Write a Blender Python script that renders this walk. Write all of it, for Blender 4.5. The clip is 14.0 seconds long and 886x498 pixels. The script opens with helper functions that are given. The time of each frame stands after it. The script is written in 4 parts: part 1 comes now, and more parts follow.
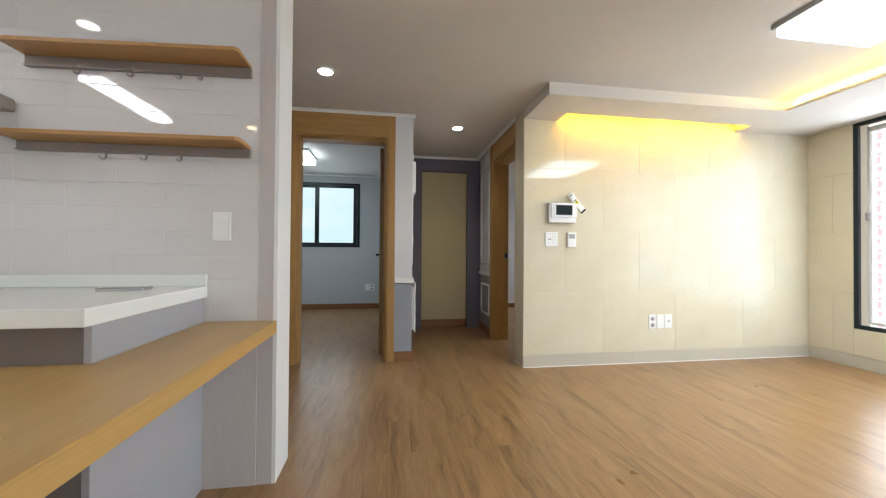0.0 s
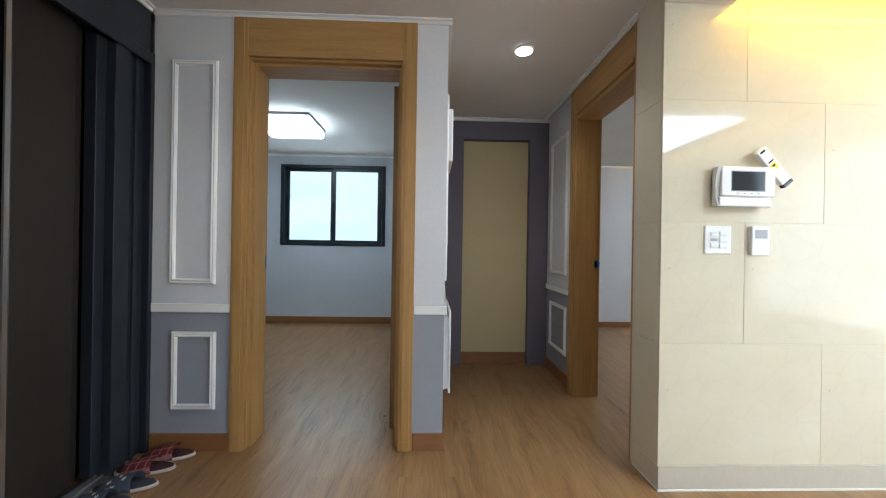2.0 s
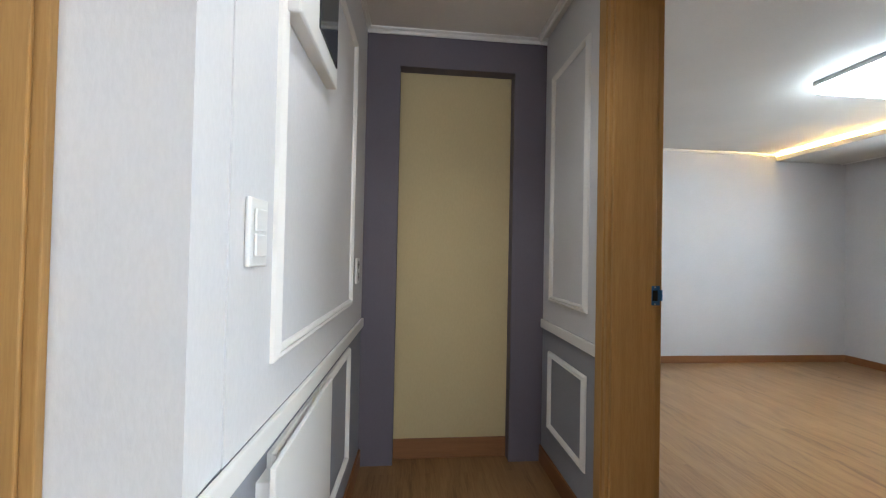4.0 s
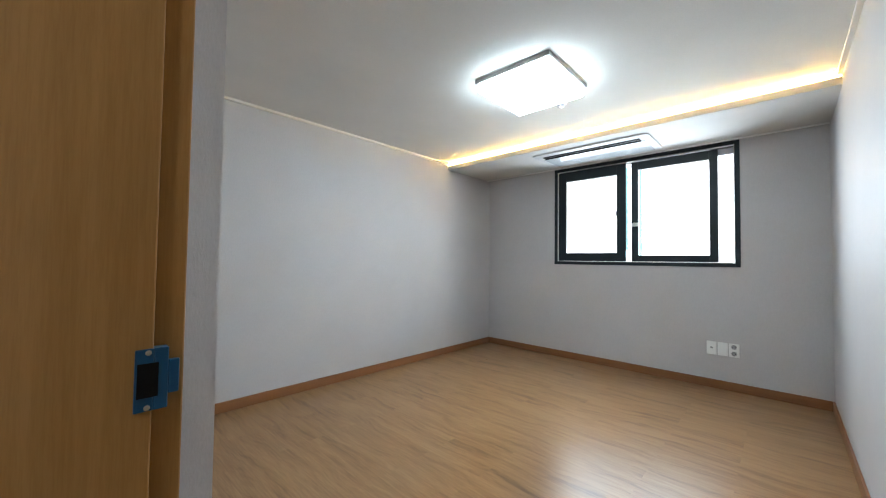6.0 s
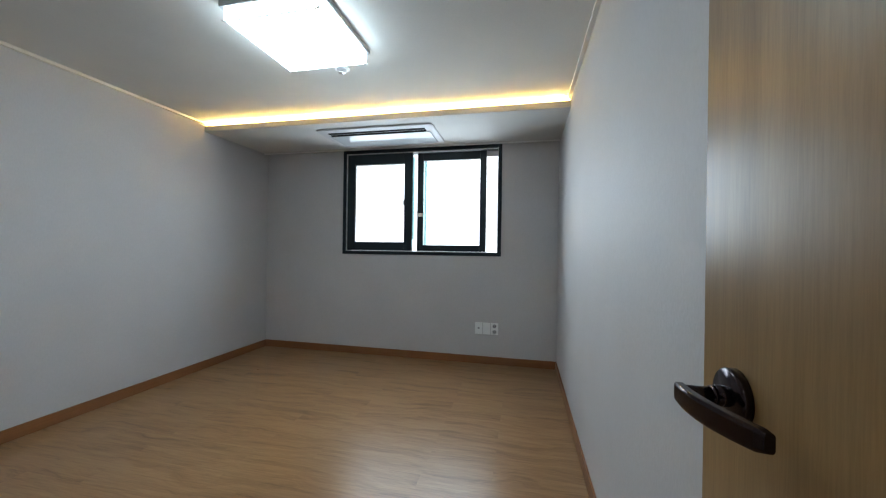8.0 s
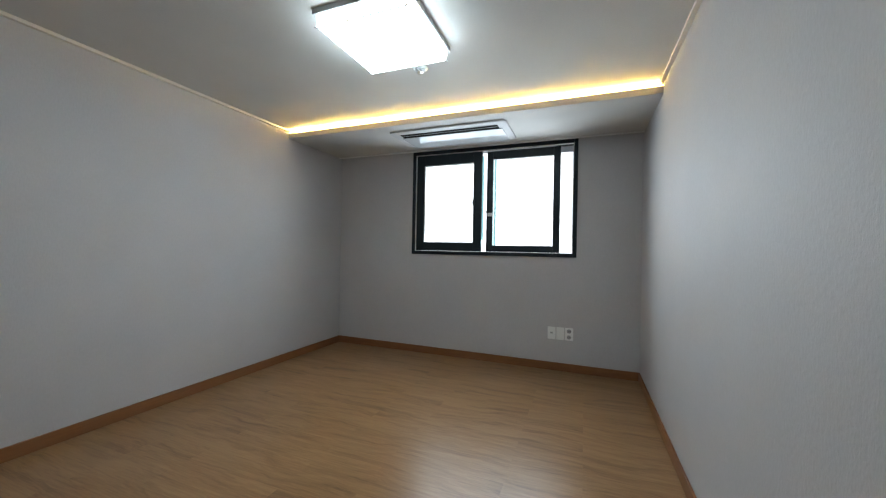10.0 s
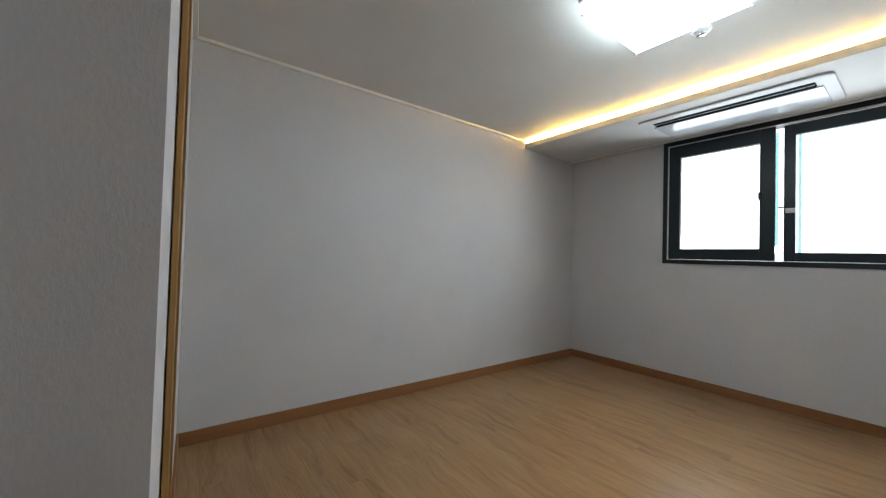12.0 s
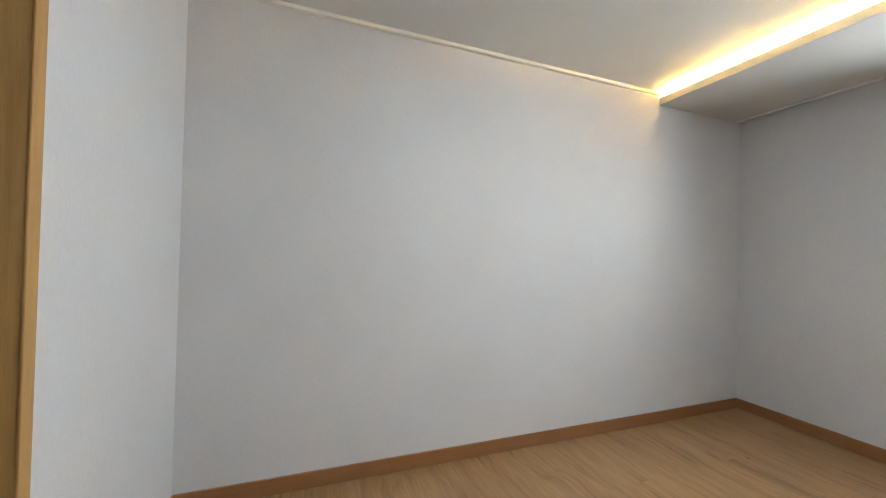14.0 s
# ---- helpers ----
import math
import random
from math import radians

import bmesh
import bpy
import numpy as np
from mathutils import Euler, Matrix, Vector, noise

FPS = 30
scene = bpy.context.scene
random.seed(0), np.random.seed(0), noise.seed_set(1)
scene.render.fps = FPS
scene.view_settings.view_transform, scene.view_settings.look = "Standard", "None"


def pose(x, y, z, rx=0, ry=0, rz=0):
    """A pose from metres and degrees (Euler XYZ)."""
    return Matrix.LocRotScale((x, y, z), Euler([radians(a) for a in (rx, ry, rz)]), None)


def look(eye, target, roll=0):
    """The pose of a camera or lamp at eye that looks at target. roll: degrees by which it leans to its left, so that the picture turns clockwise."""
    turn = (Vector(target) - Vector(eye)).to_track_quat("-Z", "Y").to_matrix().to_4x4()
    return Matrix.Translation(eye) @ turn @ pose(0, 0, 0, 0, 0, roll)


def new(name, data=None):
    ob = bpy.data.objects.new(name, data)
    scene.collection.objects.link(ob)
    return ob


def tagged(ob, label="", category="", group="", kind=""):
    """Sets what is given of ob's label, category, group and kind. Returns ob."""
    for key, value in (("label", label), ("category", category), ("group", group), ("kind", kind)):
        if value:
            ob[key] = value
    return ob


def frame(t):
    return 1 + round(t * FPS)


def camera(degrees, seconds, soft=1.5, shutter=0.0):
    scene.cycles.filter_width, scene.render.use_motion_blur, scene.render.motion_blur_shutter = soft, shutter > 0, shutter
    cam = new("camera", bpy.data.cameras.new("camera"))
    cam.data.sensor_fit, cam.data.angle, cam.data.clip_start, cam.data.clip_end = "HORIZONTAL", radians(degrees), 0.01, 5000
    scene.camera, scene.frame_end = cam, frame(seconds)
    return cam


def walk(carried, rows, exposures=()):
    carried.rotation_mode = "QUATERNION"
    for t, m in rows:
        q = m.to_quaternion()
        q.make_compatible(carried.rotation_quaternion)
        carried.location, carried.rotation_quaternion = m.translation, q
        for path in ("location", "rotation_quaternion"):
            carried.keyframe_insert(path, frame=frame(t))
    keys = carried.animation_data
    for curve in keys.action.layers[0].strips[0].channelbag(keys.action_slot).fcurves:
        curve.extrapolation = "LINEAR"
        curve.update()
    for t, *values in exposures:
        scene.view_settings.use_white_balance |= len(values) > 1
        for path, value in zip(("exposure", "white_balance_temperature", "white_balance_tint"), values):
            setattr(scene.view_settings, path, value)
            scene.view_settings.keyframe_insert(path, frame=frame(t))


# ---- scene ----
cam = camera(101.4, 14.0, 1.2)
PATH = [
    (0, (-0.006, 0.086, 0.991), (0.288, 2.064, 1.012), 0.4),
    (0.5, (0.046, 0.405, 1.005), (0.247, 2.395, 1.015), 0.5),
    (1, (0.061, 0.766, 1.035), (0.19, 2.762, 1.029), 0.8),
    (1.5, (0.107, 1.154, 1.054), (0.234, 3.149, 1.048), 0.8),
    (2, (0.132, 1.521, 1.056), (0.196, 3.52, 1.056), 0.9),
    (2.2, (0.135, 1.678, 1.076), (0.191, 3.677, 1.078), 1.1),
    (4.3, (0.588, 3.117, 1.091), (0.84, 5.101, 1.123), 1.2),
    (4.5, (0.66, 3.231, 1.088), (1.002, 5.201, 1.121), 1.3),
    (5, (0.85, 3.428, 1.098), (1.588, 5.287, 1.146), 1.2),
    (5.3, (0.986, 3.502, 1.098), (1.982, 5.236, 1.152), 1.1),
    (5.5, (1.078, 3.545, 1.098), (2.224, 5.183, 1.157), 0.9),
    (5.7, (1.147, 3.578, 1.095), (2.421, 5.118, 1.155), 0.8),
    (5.9, (1.216, 3.593, 1.096), (2.608, 5.025, 1.156), 0.8),
    (6, (1.253, 3.612, 1.095), (2.709, 4.981, 1.156), 0.7),
    (6.2, (1.326, 3.648, 1.116), (2.905, 4.874, 1.165), 0.6),
    (6.5, (1.407, 3.678, 1.127), (3.161, 4.639, 1.167), 0.5),
    (7, (1.534, 3.654, 1.126), (3.47, 4.153, 1.16), 0.4),
    (9.3, (1.689, 3.717, 1.139), (3.645, 4.134, 1.13), 0.9),
    (9.5, (1.688, 3.73, 1.119), (3.623, 4.234, 1.119), 1.1),
    (10, (1.681, 3.808, 1.11), (3.544, 4.537, 1.116), 1.1),
    (10.5, (1.662, 3.89, 1.104), (3.409, 4.862, 1.116), 1.1),
    (11, (1.628, 3.954, 1.09), (3.213, 5.174, 1.112), 1.2),
    (11.5, (1.611, 4.025, 1.091), (2.998, 5.466, 1.117), 1.0),
    (12, (1.632, 4.093, 1.067), (2.824, 5.699, 1.109), 1.6),
    (12.5, (1.718, 4.205, 1.103), (2.857, 5.849, 1.142), 1.6),
    (12.9, (1.858, 4.313, 1.114), (2.957, 5.983, 1.15), 1.4),
    (13, (1.91, 4.325, 1.125), (2.981, 6.014, 1.157), 1.8),
    (13.2, (1.98, 4.394, 1.115), (2.992, 6.119, 1.156), 1.1),
    (13.6, (2.12, 4.531, 1.107), (2.967, 6.343, 1.146), 1.2),
    (14, (2.194, 4.694, 1.113), (2.882, 6.572, 1.138), 1.4),
]
EXPOSURES = [(0, -0.15, 6400, 10), (0.5, -0.28, 6250, 10), (1.0, -0.25, 6150, 10), (1.5, -0.2, 6050, 10), (2.0, 0.05, 5950, 9), (2.2, 0.1, 5950, 10), (4.3, 0.74, 6050, 10),
             (4.6, 1.06, 6050, 9), (5.0, 1.16, 6050, 9), (5.6, 0.88, 6050, 9), (6.0, 0.34, 6000, 8), (6.5, -0.22, 5850, 6), (7.0, -0.42, 5800, 6), (9.5, -0.50, 6050, 7), (10.5, -0.60, 6150, 8),
             (11.0, -0.68, 6200, 8), (12.0, -0.22, 6250, 9), (13.0, 0.40, 6300, 9), (13.5, 0.40, 6250, 9), (14, 0.52, 6350, 9)]
walk(cam, [(t, look(eye, target, roll)) for t, eye, target, roll in PATH], EXPOSURES)

# ---- world, daylight, exposure ----
world = bpy.data.worlds.new("sky")
scene.world = world
world.use_nodes = True
wn = world.node_tree.nodes
sky = wn.new("ShaderNodeTexSky")
sky.sky_type, sky.sun_disc, sky.sun_elevation, sky.sun_rotation = "NISHITA", False, radians(50), radians(120)
wn["Background"].inputs["Strength"].default_value = 0.12
world.node_tree.links.new(sky.outputs["Color"], wn["Background"].inputs["Color"])


def lamp(name, kind, m, energy, colour, size=0.3, size_y=0.3, spread=180):
    data = bpy.data.lights.new(name, kind)
    data.energy, data.color = energy, colour
    if kind == "AREA":
        data.shape, data.size, data.size_y, data.spread = "RECTANGLE", size, size_y, radians(spread)
    elif kind == "SPOT":
        data.spot_size, data.spot_blend, data.shadow_soft_size = radians(size), 0.6, 0.04
    ob = new(name, data)
    ob.matrix_world = m
    return ob


COOL, DAY = (0.80, 0.94, 1.0), (0.76, 0.88, 1.0)
sun = lamp("sun", "SUN", look((9, -8, 12), (0, 0, 0)), 2.5, (1.0, 0.95, 0.88))
sun.data.angle = radians(0.53)
lamp("daylight_living", "AREA", look((4.06, 1.5, 1.25), (0, 1.5, 1.0)), 44, DAY, 2.3, 1.7)
lamp("daylight_living", "AREA", look((4.05, 2.44, 1.27), (0, 2.44, 1.0)), 5, DAY, 0.46, 1.72)
lamp("daylight_bedroom", "AREA", look((5.235, 4.72, 1.6), (2, 4.72, 1.25)), 26, (0.80, 0.91, 1.0), 1.5, 0.90, 145)
lamp("daylight_small_room", "AREA", look((-1.24, 6.58, 1.6), (-1.24, 3, 1.2)), 6, DAY, 1.3, 0.95)

# Added fill from the unseen south side, for kitchen tiles and hall.
lamp("daylight_south", "AREA", look((1.7, -2.96, 1.15), (1.4, 3, 1.0)), 48, DAY, 2.9, 2.0)


# ---- materials ----
def material(name, colour, rough=0.6, metal=0.0, spec=0.5):
    m = bpy.data.materials.new(name)
    m.use_nodes = True
    b = m.node_tree.nodes["Principled BSDF"]
    b.inputs["Base Color"].default_value = (*colour, 1)
    b.inputs["Roughness"].default_value = rough
    b.inputs["Metallic"].default_value = metal
    b.inputs["Specular IOR Level"].default_value = spec
    return m


def node(m, kind, **values):
    n = m.node_tree.nodes.new(kind)
    for key, value in values.items():
        n.inputs[key.replace("_", " ")].default_value = value
    return n


def link(m, a, b):
    m.node_tree.links.new(a, b)


def coords(m, scale=(1, 1, 1), rot=(0, 0, 0)):
    tc = node(m, "ShaderNodeTexCoord")
    mp = node(m, "ShaderNodeMapping")
    mp.inputs["Scale"].default_value, mp.inputs["Rotation"].default_value = scale, rot
    link(m, tc.outputs["Object"], mp.inputs["Vector"])
    return mp.outputs["Vector"]


def ramp(m, fac, stops):
    r = node(m, "ShaderNodeValToRGB")
    els = r.color_ramp.elements
    while len(els) < len(stops):
        els.new(0.5)
    for e, (p, c) in zip(els, stops):
        e.position, e.color = p, (*c, 1)
    link(m, fac, r.inputs["Fac"])
    return r.outputs["Color"]


def noise_tex(m, vec, scale, detail=4.0, rough=0.55):
    n = node(m, "ShaderNodeTexNoise", Scale=scale, Detail=detail, Roughness=rough)
    link(m, vec, n.inputs["Vector"])
    return n.outputs["Fac"]


def bump(m, height, strength, distance=0.002, under=None):
    n = node(m, "ShaderNodeBump", Strength=strength, Distance=distance)
    link(m, height, n.inputs["Height"])
    if under:
        link(m, under, n.inputs["Normal"])
    link(m, n.outputs["Normal"], m.node_tree.nodes["Principled BSDF"].inputs["Normal"])
    return n.outputs["Normal"]


def mix(m, fac, a, b, how="MIX"):
    n = m.node_tree.nodes.new("ShaderNodeMix")
    n.data_type, n.blend_type = "RGBA", how
    for socket, v in ((n.inputs[0], fac), (n.inputs[6], a), (n.inputs[7], b)):
        if isinstance(v, (int, float)):
            socket.default_value = v
        elif isinstance(v, tuple):
            socket.default_value = (*v, 1)
        else:
            link(m, v, socket)
    return n.outputs[2]


def shade(c, k):
    return tuple(min(1, v * k) for v in c)


def base(m, colour):
    link(m, colour, m.node_tree.nodes["Principled BSDF"].inputs["Base Color"])


def rough_from(m, fac, lo, hi):
    r = node(m, "ShaderNodeMapRange")
    r.inputs["To Min"].default_value, r.inputs["To Max"].default_value = lo, hi
    link(m, fac, r.inputs["Value"])
    link(m, r.outputs["Result"], m.node_tree.nodes["Principled BSDF"].inputs["Roughness"])


def paper(name, colour, rough=0.75, weave=220.0, depth=0.25, spec=0.3):
    """Wallpaper: slight blotches and a fine embossed weave."""
    m = material(name, colour, rough, spec=spec)
    blot = noise_tex(m, coords(m), 1.7, 3)
    c = ramp(m, blot, [(0.3, shade(colour, 0.95)), (0.7, shade(colour, 1.03))])
    thread = noise_tex(m, coords(m, (1, 1, 0.35)), weave, 3, 0.7)
    c = mix(m, 0.10, c, ramp(m, thread, [(0.35, shade(colour, 0.7)), (0.65, shade(colour, 1.2))]))
    base(m, c)
    bump(m, thread, depth, 0.0015)
    return m


def linen(name, colour):
    """Embossed wallpaper: crinkled relief about a centimetre wide under a fine thread, faint lengthwise streaks."""
    m = paper(name, colour, 0.62, 130, 0.5, 0.4)
    crinkle = noise_tex(m, coords(m, (1, 1, 0.8)), 75, 5, 0.68)
    thread = [n for n in m.node_tree.nodes if n.type == "BUMP"][0]
    bump(m, crinkle, 0.42, 0.0022, thread.outputs["Normal"])
    return m


def wood(name, dark, light, axis="z", rough=0.45, grain=1.0, spec=0.4):
    """Veneer or foil with long grain along one axis."""
    m = material(name, light, rough, spec=spec)
    thin = {"z": (14, 14, 0.7), "y": (14, 0.7, 14), "x": (0.7, 14, 14)}[axis]
    v = coords(m, thin)
    bands = noise_tex(m, v, 1.6 * grain, 6, 0.6)
    fine = noise_tex(m, v, 14 * grain, 3, 0.7)
    tone = noise_tex(m, coords(m, tuple(max(0.5, t / 9) for t in thin)), 1.1, 2)
    c = ramp(m, bands, [(0.32, dark), (0.5, tuple((a + b) / 2 for a, b in zip(dark, light))), (0.68, light)])
    c = mix(m, 0.22, c, ramp(m, fine, [(0.35, shade(dark, 0.8)), (0.6, shade(light, 1.1))]))
    c = mix(m, 0.25, c, ramp(m, tone, [(0.3, dark), (0.7, light)]))
    base(m, c)
    rough_from(m, bands, rough * 0.96, rough * 1.06)
    bump(m, fine, 0.05, 0.0005)
    return m


def glow(name, colour, strength):
    m = bpy.data.materials.new(name)
    m.use_nodes = True
    m.node_tree.nodes.clear()
    e = m.node_tree.nodes.new("ShaderNodeEmission")
    e.inputs["Color"].default_value, e.inputs["Strength"].default_value = (*colour, 1), strength
    link(m, e.outputs[0], m.node_tree.nodes.new("ShaderNodeOutputMaterial").inputs["Surface"])
    return m


def floor_material():
    """Wood-look vinyl: boards along y, 0.11 m wide, soft joints, long streaks."""
    m = material("floor_vinyl", (0.4, 0.25, 0.13), 0.34, spec=0.38)
    v = coords(m, (1, 1, 1), (0, 0, radians(90)))
    brick = node(m, "ShaderNodeTexBrick", Scale=1.0, Mortar_Size=0.0005, Brick_Width=0.95, Row_Height=0.11, Bias=0.0)
    brick.offset, brick.offset_frequency = 0.37, 2
    brick.inputs["Color1"].default_value = (0.0, 0.0, 0.0, 1)
    brick.inputs["Color2"].default_value = (1, 1, 1, 1)
    brick.inputs["Mortar"].default_value = (0.5, 0.5, 0.5, 1)
    link(m, v, brick.inputs["Vector"])
    streak_v = coords(m, (11, 0.9, 1))
    add = node(m, "ShaderNodeVectorMath")
    add.operation = "MULTIPLY_ADD"
    link(m, brick.outputs["Color"], add.inputs[0])
    add.inputs[1].default_value = (3.0, 7.0, 0)
    link(m, streak_v, add.inputs[2])
    bend = node(m, "ShaderNodeTexNoise", Scale=1.6, Detail=3.0)
    link(m, coords(m, (2.2, 1.0, 1)), bend.inputs["Vector"])
    warp = node(m, "ShaderNodeVectorMath")
    warp.operation = "MULTIPLY_ADD"
    link(m, bend.outputs["Color"], warp.inputs[0])
    warp.inputs[1].default_value = (2.6, 1.0, 0)
    link(m, add.outputs["Vector"], warp.inputs[2])
    bands = noise_tex(m, warp.outputs["Vector"], 1.35, 7, 0.66)
    fine = noise_tex(m, coords(m, (60, 2.4, 1)), 2.0, 4, 0.7)
    c = ramp(m, bands, [(0.32, FLOOR_DARK), (0.45, FLOOR_MID), (0.62, FLOOR_LIGHT)])
    c = mix(m, 0.25, c, ramp(m, fine, [(0.35, shade(FLOOR_DARK, 0.85)), (0.62, shade(FLOOR_LIGHT, 1.08))]))
    tone = ramp(m, brick.outputs["Color"], [(0.0, (0.955, 0.955, 0.955)), (1.0, (1.0, 1.0, 1.0))])
    c = mix(m, 1.0, c, tone, "MULTIPLY")
    base(m, c)
    rough_from(m, noise_tex(m, coords(m), 2.3, 4), 0.24, 0.36)
    bump(m, fine, 0.10, 0.0005)
    return m


FLOOR_DARK, FLOOR_MID, FLOOR_LIGHT = (0.130, 0.064, 0.024), (0.262, 0.142, 0.059), (0.338, 0.198, 0.090)
FLOOR = floor_material()
OAK_DARK, OAK = (0.305, 0.165, 0.055), (0.430, 0.252, 0.093)
DOORWOOD = wood("door_wood", OAK_DARK, OAK, "z", 0.42, 1.9, 0.25)
LEAFWOOD = wood("door_leaf_veneer", (0.180, 0.106, 0.043), (0.315, 0.195, 0.084), "z", 0.33, 1.5, 0.22)
[n for n in LEAFWOOD.node_tree.nodes if n.type == "BUMP"][0].inputs["Strength"].default_value = 0.015
DOORWOOD_Y = wood("door_wood_along_y", OAK_DARK, OAK, "y", 0.42, 1.9, 0.25)
DOORWOOD_X = wood("door_wood_along_x", OAK_DARK, OAK, "x", 0.42, 1.9, 0.25)
SKIRT_X = wood("skirting_brown_along_x", (0.185, 0.076, 0.026), (0.265, 0.118, 0.045), "x", 0.5)
SKIRT_Y = wood("skirting_brown_along_y", (0.185, 0.076, 0.026), (0.265, 0.118, 0.045), "y", 0.5)
BARWOOD = wood("bar_wood", (0.43, 0.262, 0.088), (0.53, 0.335, 0.125), "y", 0.3)
SHELFWOOD = wood("shelf_wood", (0.36, 0.185, 0.06), (0.47, 0.265, 0.10), "x", 0.4)
CEIL = paper("ceiling_paper", (0.70, 0.67, 0.63), 0.85, 160, 0.15)
CEIL_BED = paper("ceiling_paper_bedroom", (0.64, 0.62, 0.58), 0.8, 160, 0.15)
PAPER_BED = linen("wallpaper_linen", (0.52, 0.50, 0.495))
PAPER_B2 = paper("wallpaper_pale_blue_grey", (0.47, 0.485, 0.51), 0.75, 130, 0.3)
PAPER_UP = paper("wallpaper_off_white", (0.66, 0.66, 0.67), 0.7, 170, 0.25)
PAPER_LOW = paper("wallpaper_mid_grey", (0.29, 0.30, 0.335), 0.7, 170, 0.25)
PAPER_END = paper("wallpaper_plum_grey", (0.14, 0.124, 0.148), 0.6, 170, 0.3)
PAPER_NICHE = paper("wallpaper_straw", (0.52, 0.425, 0.235), 0.75, 110, 0.5)
WHITE = material("white_moulding", (0.78, 0.77, 0.74), 0.35)
WHITE_PAINT = wood("white_wrapped_board", (0.72, 0.72, 0.72), (0.78, 0.78, 0.78), "z", 0.45)
GREIGE = wood("greige_board", (0.47, 0.43, 0.42), (0.52, 0.48, 0.46), "z", 0.5)
PLASTIC = material("white_plastic", (0.80, 0.80, 0.78), 0.28)
AC_WHITE = material("air_conditioner_plastic", (0.52, 0.51, 0.50), 0.40, spec=0.1)
AC_GLOSS = material("glossy_white_panel", (0.42, 0.43, 0.43), 0.05, spec=0.10)
MOULD = material("cream_moulding", (0.70, 0.66, 0.57), 0.4)
LILAC = material("lilac_white_frame", (0.80, 0.78, 0.84), 0.4)
PLASTIC_GREY = material("grey_plastic", (0.35, 0.35, 0.35), 0.4)
DARK = material("dark_slot", (0.012, 0.012, 0.013), 0.9, spec=0.05)
BLACKFRAME = material("black_window_foil", (0.009, 0.016, 0.020), 0.34, spec=0.3)
SLATE = wood("slate_door_frame", (0.013, 0.017, 0.023), (0.022, 0.027, 0.035), "z", 0.40)
BROWNLEAF = wood("dark_brown_leaf", (0.016, 0.012, 0.010), (0.026, 0.020, 0.016), "z", 0.4)
ALU = material("aluminium", (0.62, 0.63, 0.64), 0.3, 1.0)
STEEL = material("brushed_steel", (0.45, 0.44, 0.42), 0.35, 1.0)
CHROME = material("chrome", (0.75, 0.76, 0.78), 0.08, 1.0)
BRONZE = material("dark_bronze", (0.050, 0.038, 0.040), 0.16, 0.9)
BLUEFILM = material("blue_protective_film", (0.012, 0.085, 0.20), 0.35)
BLUEFILM_DARK = material("blue_protective_film_dark", (0.008, 0.035, 0.11), 0.35)
COUNTER = material("white_solid_surface", (0.78, 0.79, 0.77), 0.22)
CAB_GREY = material("cabinet_grey", (0.36, 0.36, 0.39), 0.35)
CAB_BROWN = material("cabinet_grey_brown", (0.17, 0.15, 0.14), 0.4)
GLASS_BLACK = material("screen_glass", (0.02, 0.025, 0.03), 0.08)
GROUT = material("grout", (0.66, 0.64, 0.62), 0.8)
GROUT_DARK = material("grout_beige", (0.55, 0.50, 0.40), 0.85)
LAMP_ROOM = glow("acrylic_lit_room", (0.80, 0.94, 1.0), 22.0)
LAMP_LIVING = glow("acrylic_lit_living", (0.93, 0.98, 1.0), 6.0)
LAMP_KITCHEN = glow("acrylic_lit_kitchen", (0.93, 0.98, 1.0), 36.0)
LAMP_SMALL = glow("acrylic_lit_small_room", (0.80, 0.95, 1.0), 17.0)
LAMP_WARM = glow("warm_downlight_lens", (1.0, 0.72, 0.34), 24.0)
LAMP_DOWN = glow("downlight_lens", (1.0, 0.99, 0.96), 30.0)
LED = glow("led_strip", (1.0, 0.62, 0.16), 290.0)
LED_YELLOW = glow("led_strip_yellow", (1.0, 0.58, 0.03), 46.0)
LED_COVE = glow("led_strip_cove", (1.0, 0.66, 0.14), 120.0)
OUTSIDE = glow("overcast_glare", (0.97, 0.99, 1.0), 3.2)
OUTSIDE_WARM = glow("bright_yard", (1.0, 0.98, 0.97), 1.7)


# Frosted glass that emits: daylight from behind is put into its colour.
def frosted():
    m = glow("frosted_pane", (0.80, 0.97, 1.0), 1.15)
    e = [n for n in m.node_tree.nodes if n.type == "EMISSION"][0]
    f = noise_tex(m, coords(m, (1, 1, 2)), 1.3, 2)
    link(m, ramp(m, f, [(0.3, (0.66, 0.88, 0.92)), (0.6, (0.76, 0.95, 1.0))]), e.inputs["Color"])
    return m


FROST = frosted()


def pane_glass():
    m = material("window_glass", (1, 1, 1), 0.0)
    m.node_tree.nodes["Principled BSDF"].inputs["Transmission Weight"].default_value = 1.0
    m.node_tree.nodes["Principled BSDF"].inputs["IOR"].default_value = 1.2
    return m


GLASS = pane_glass()


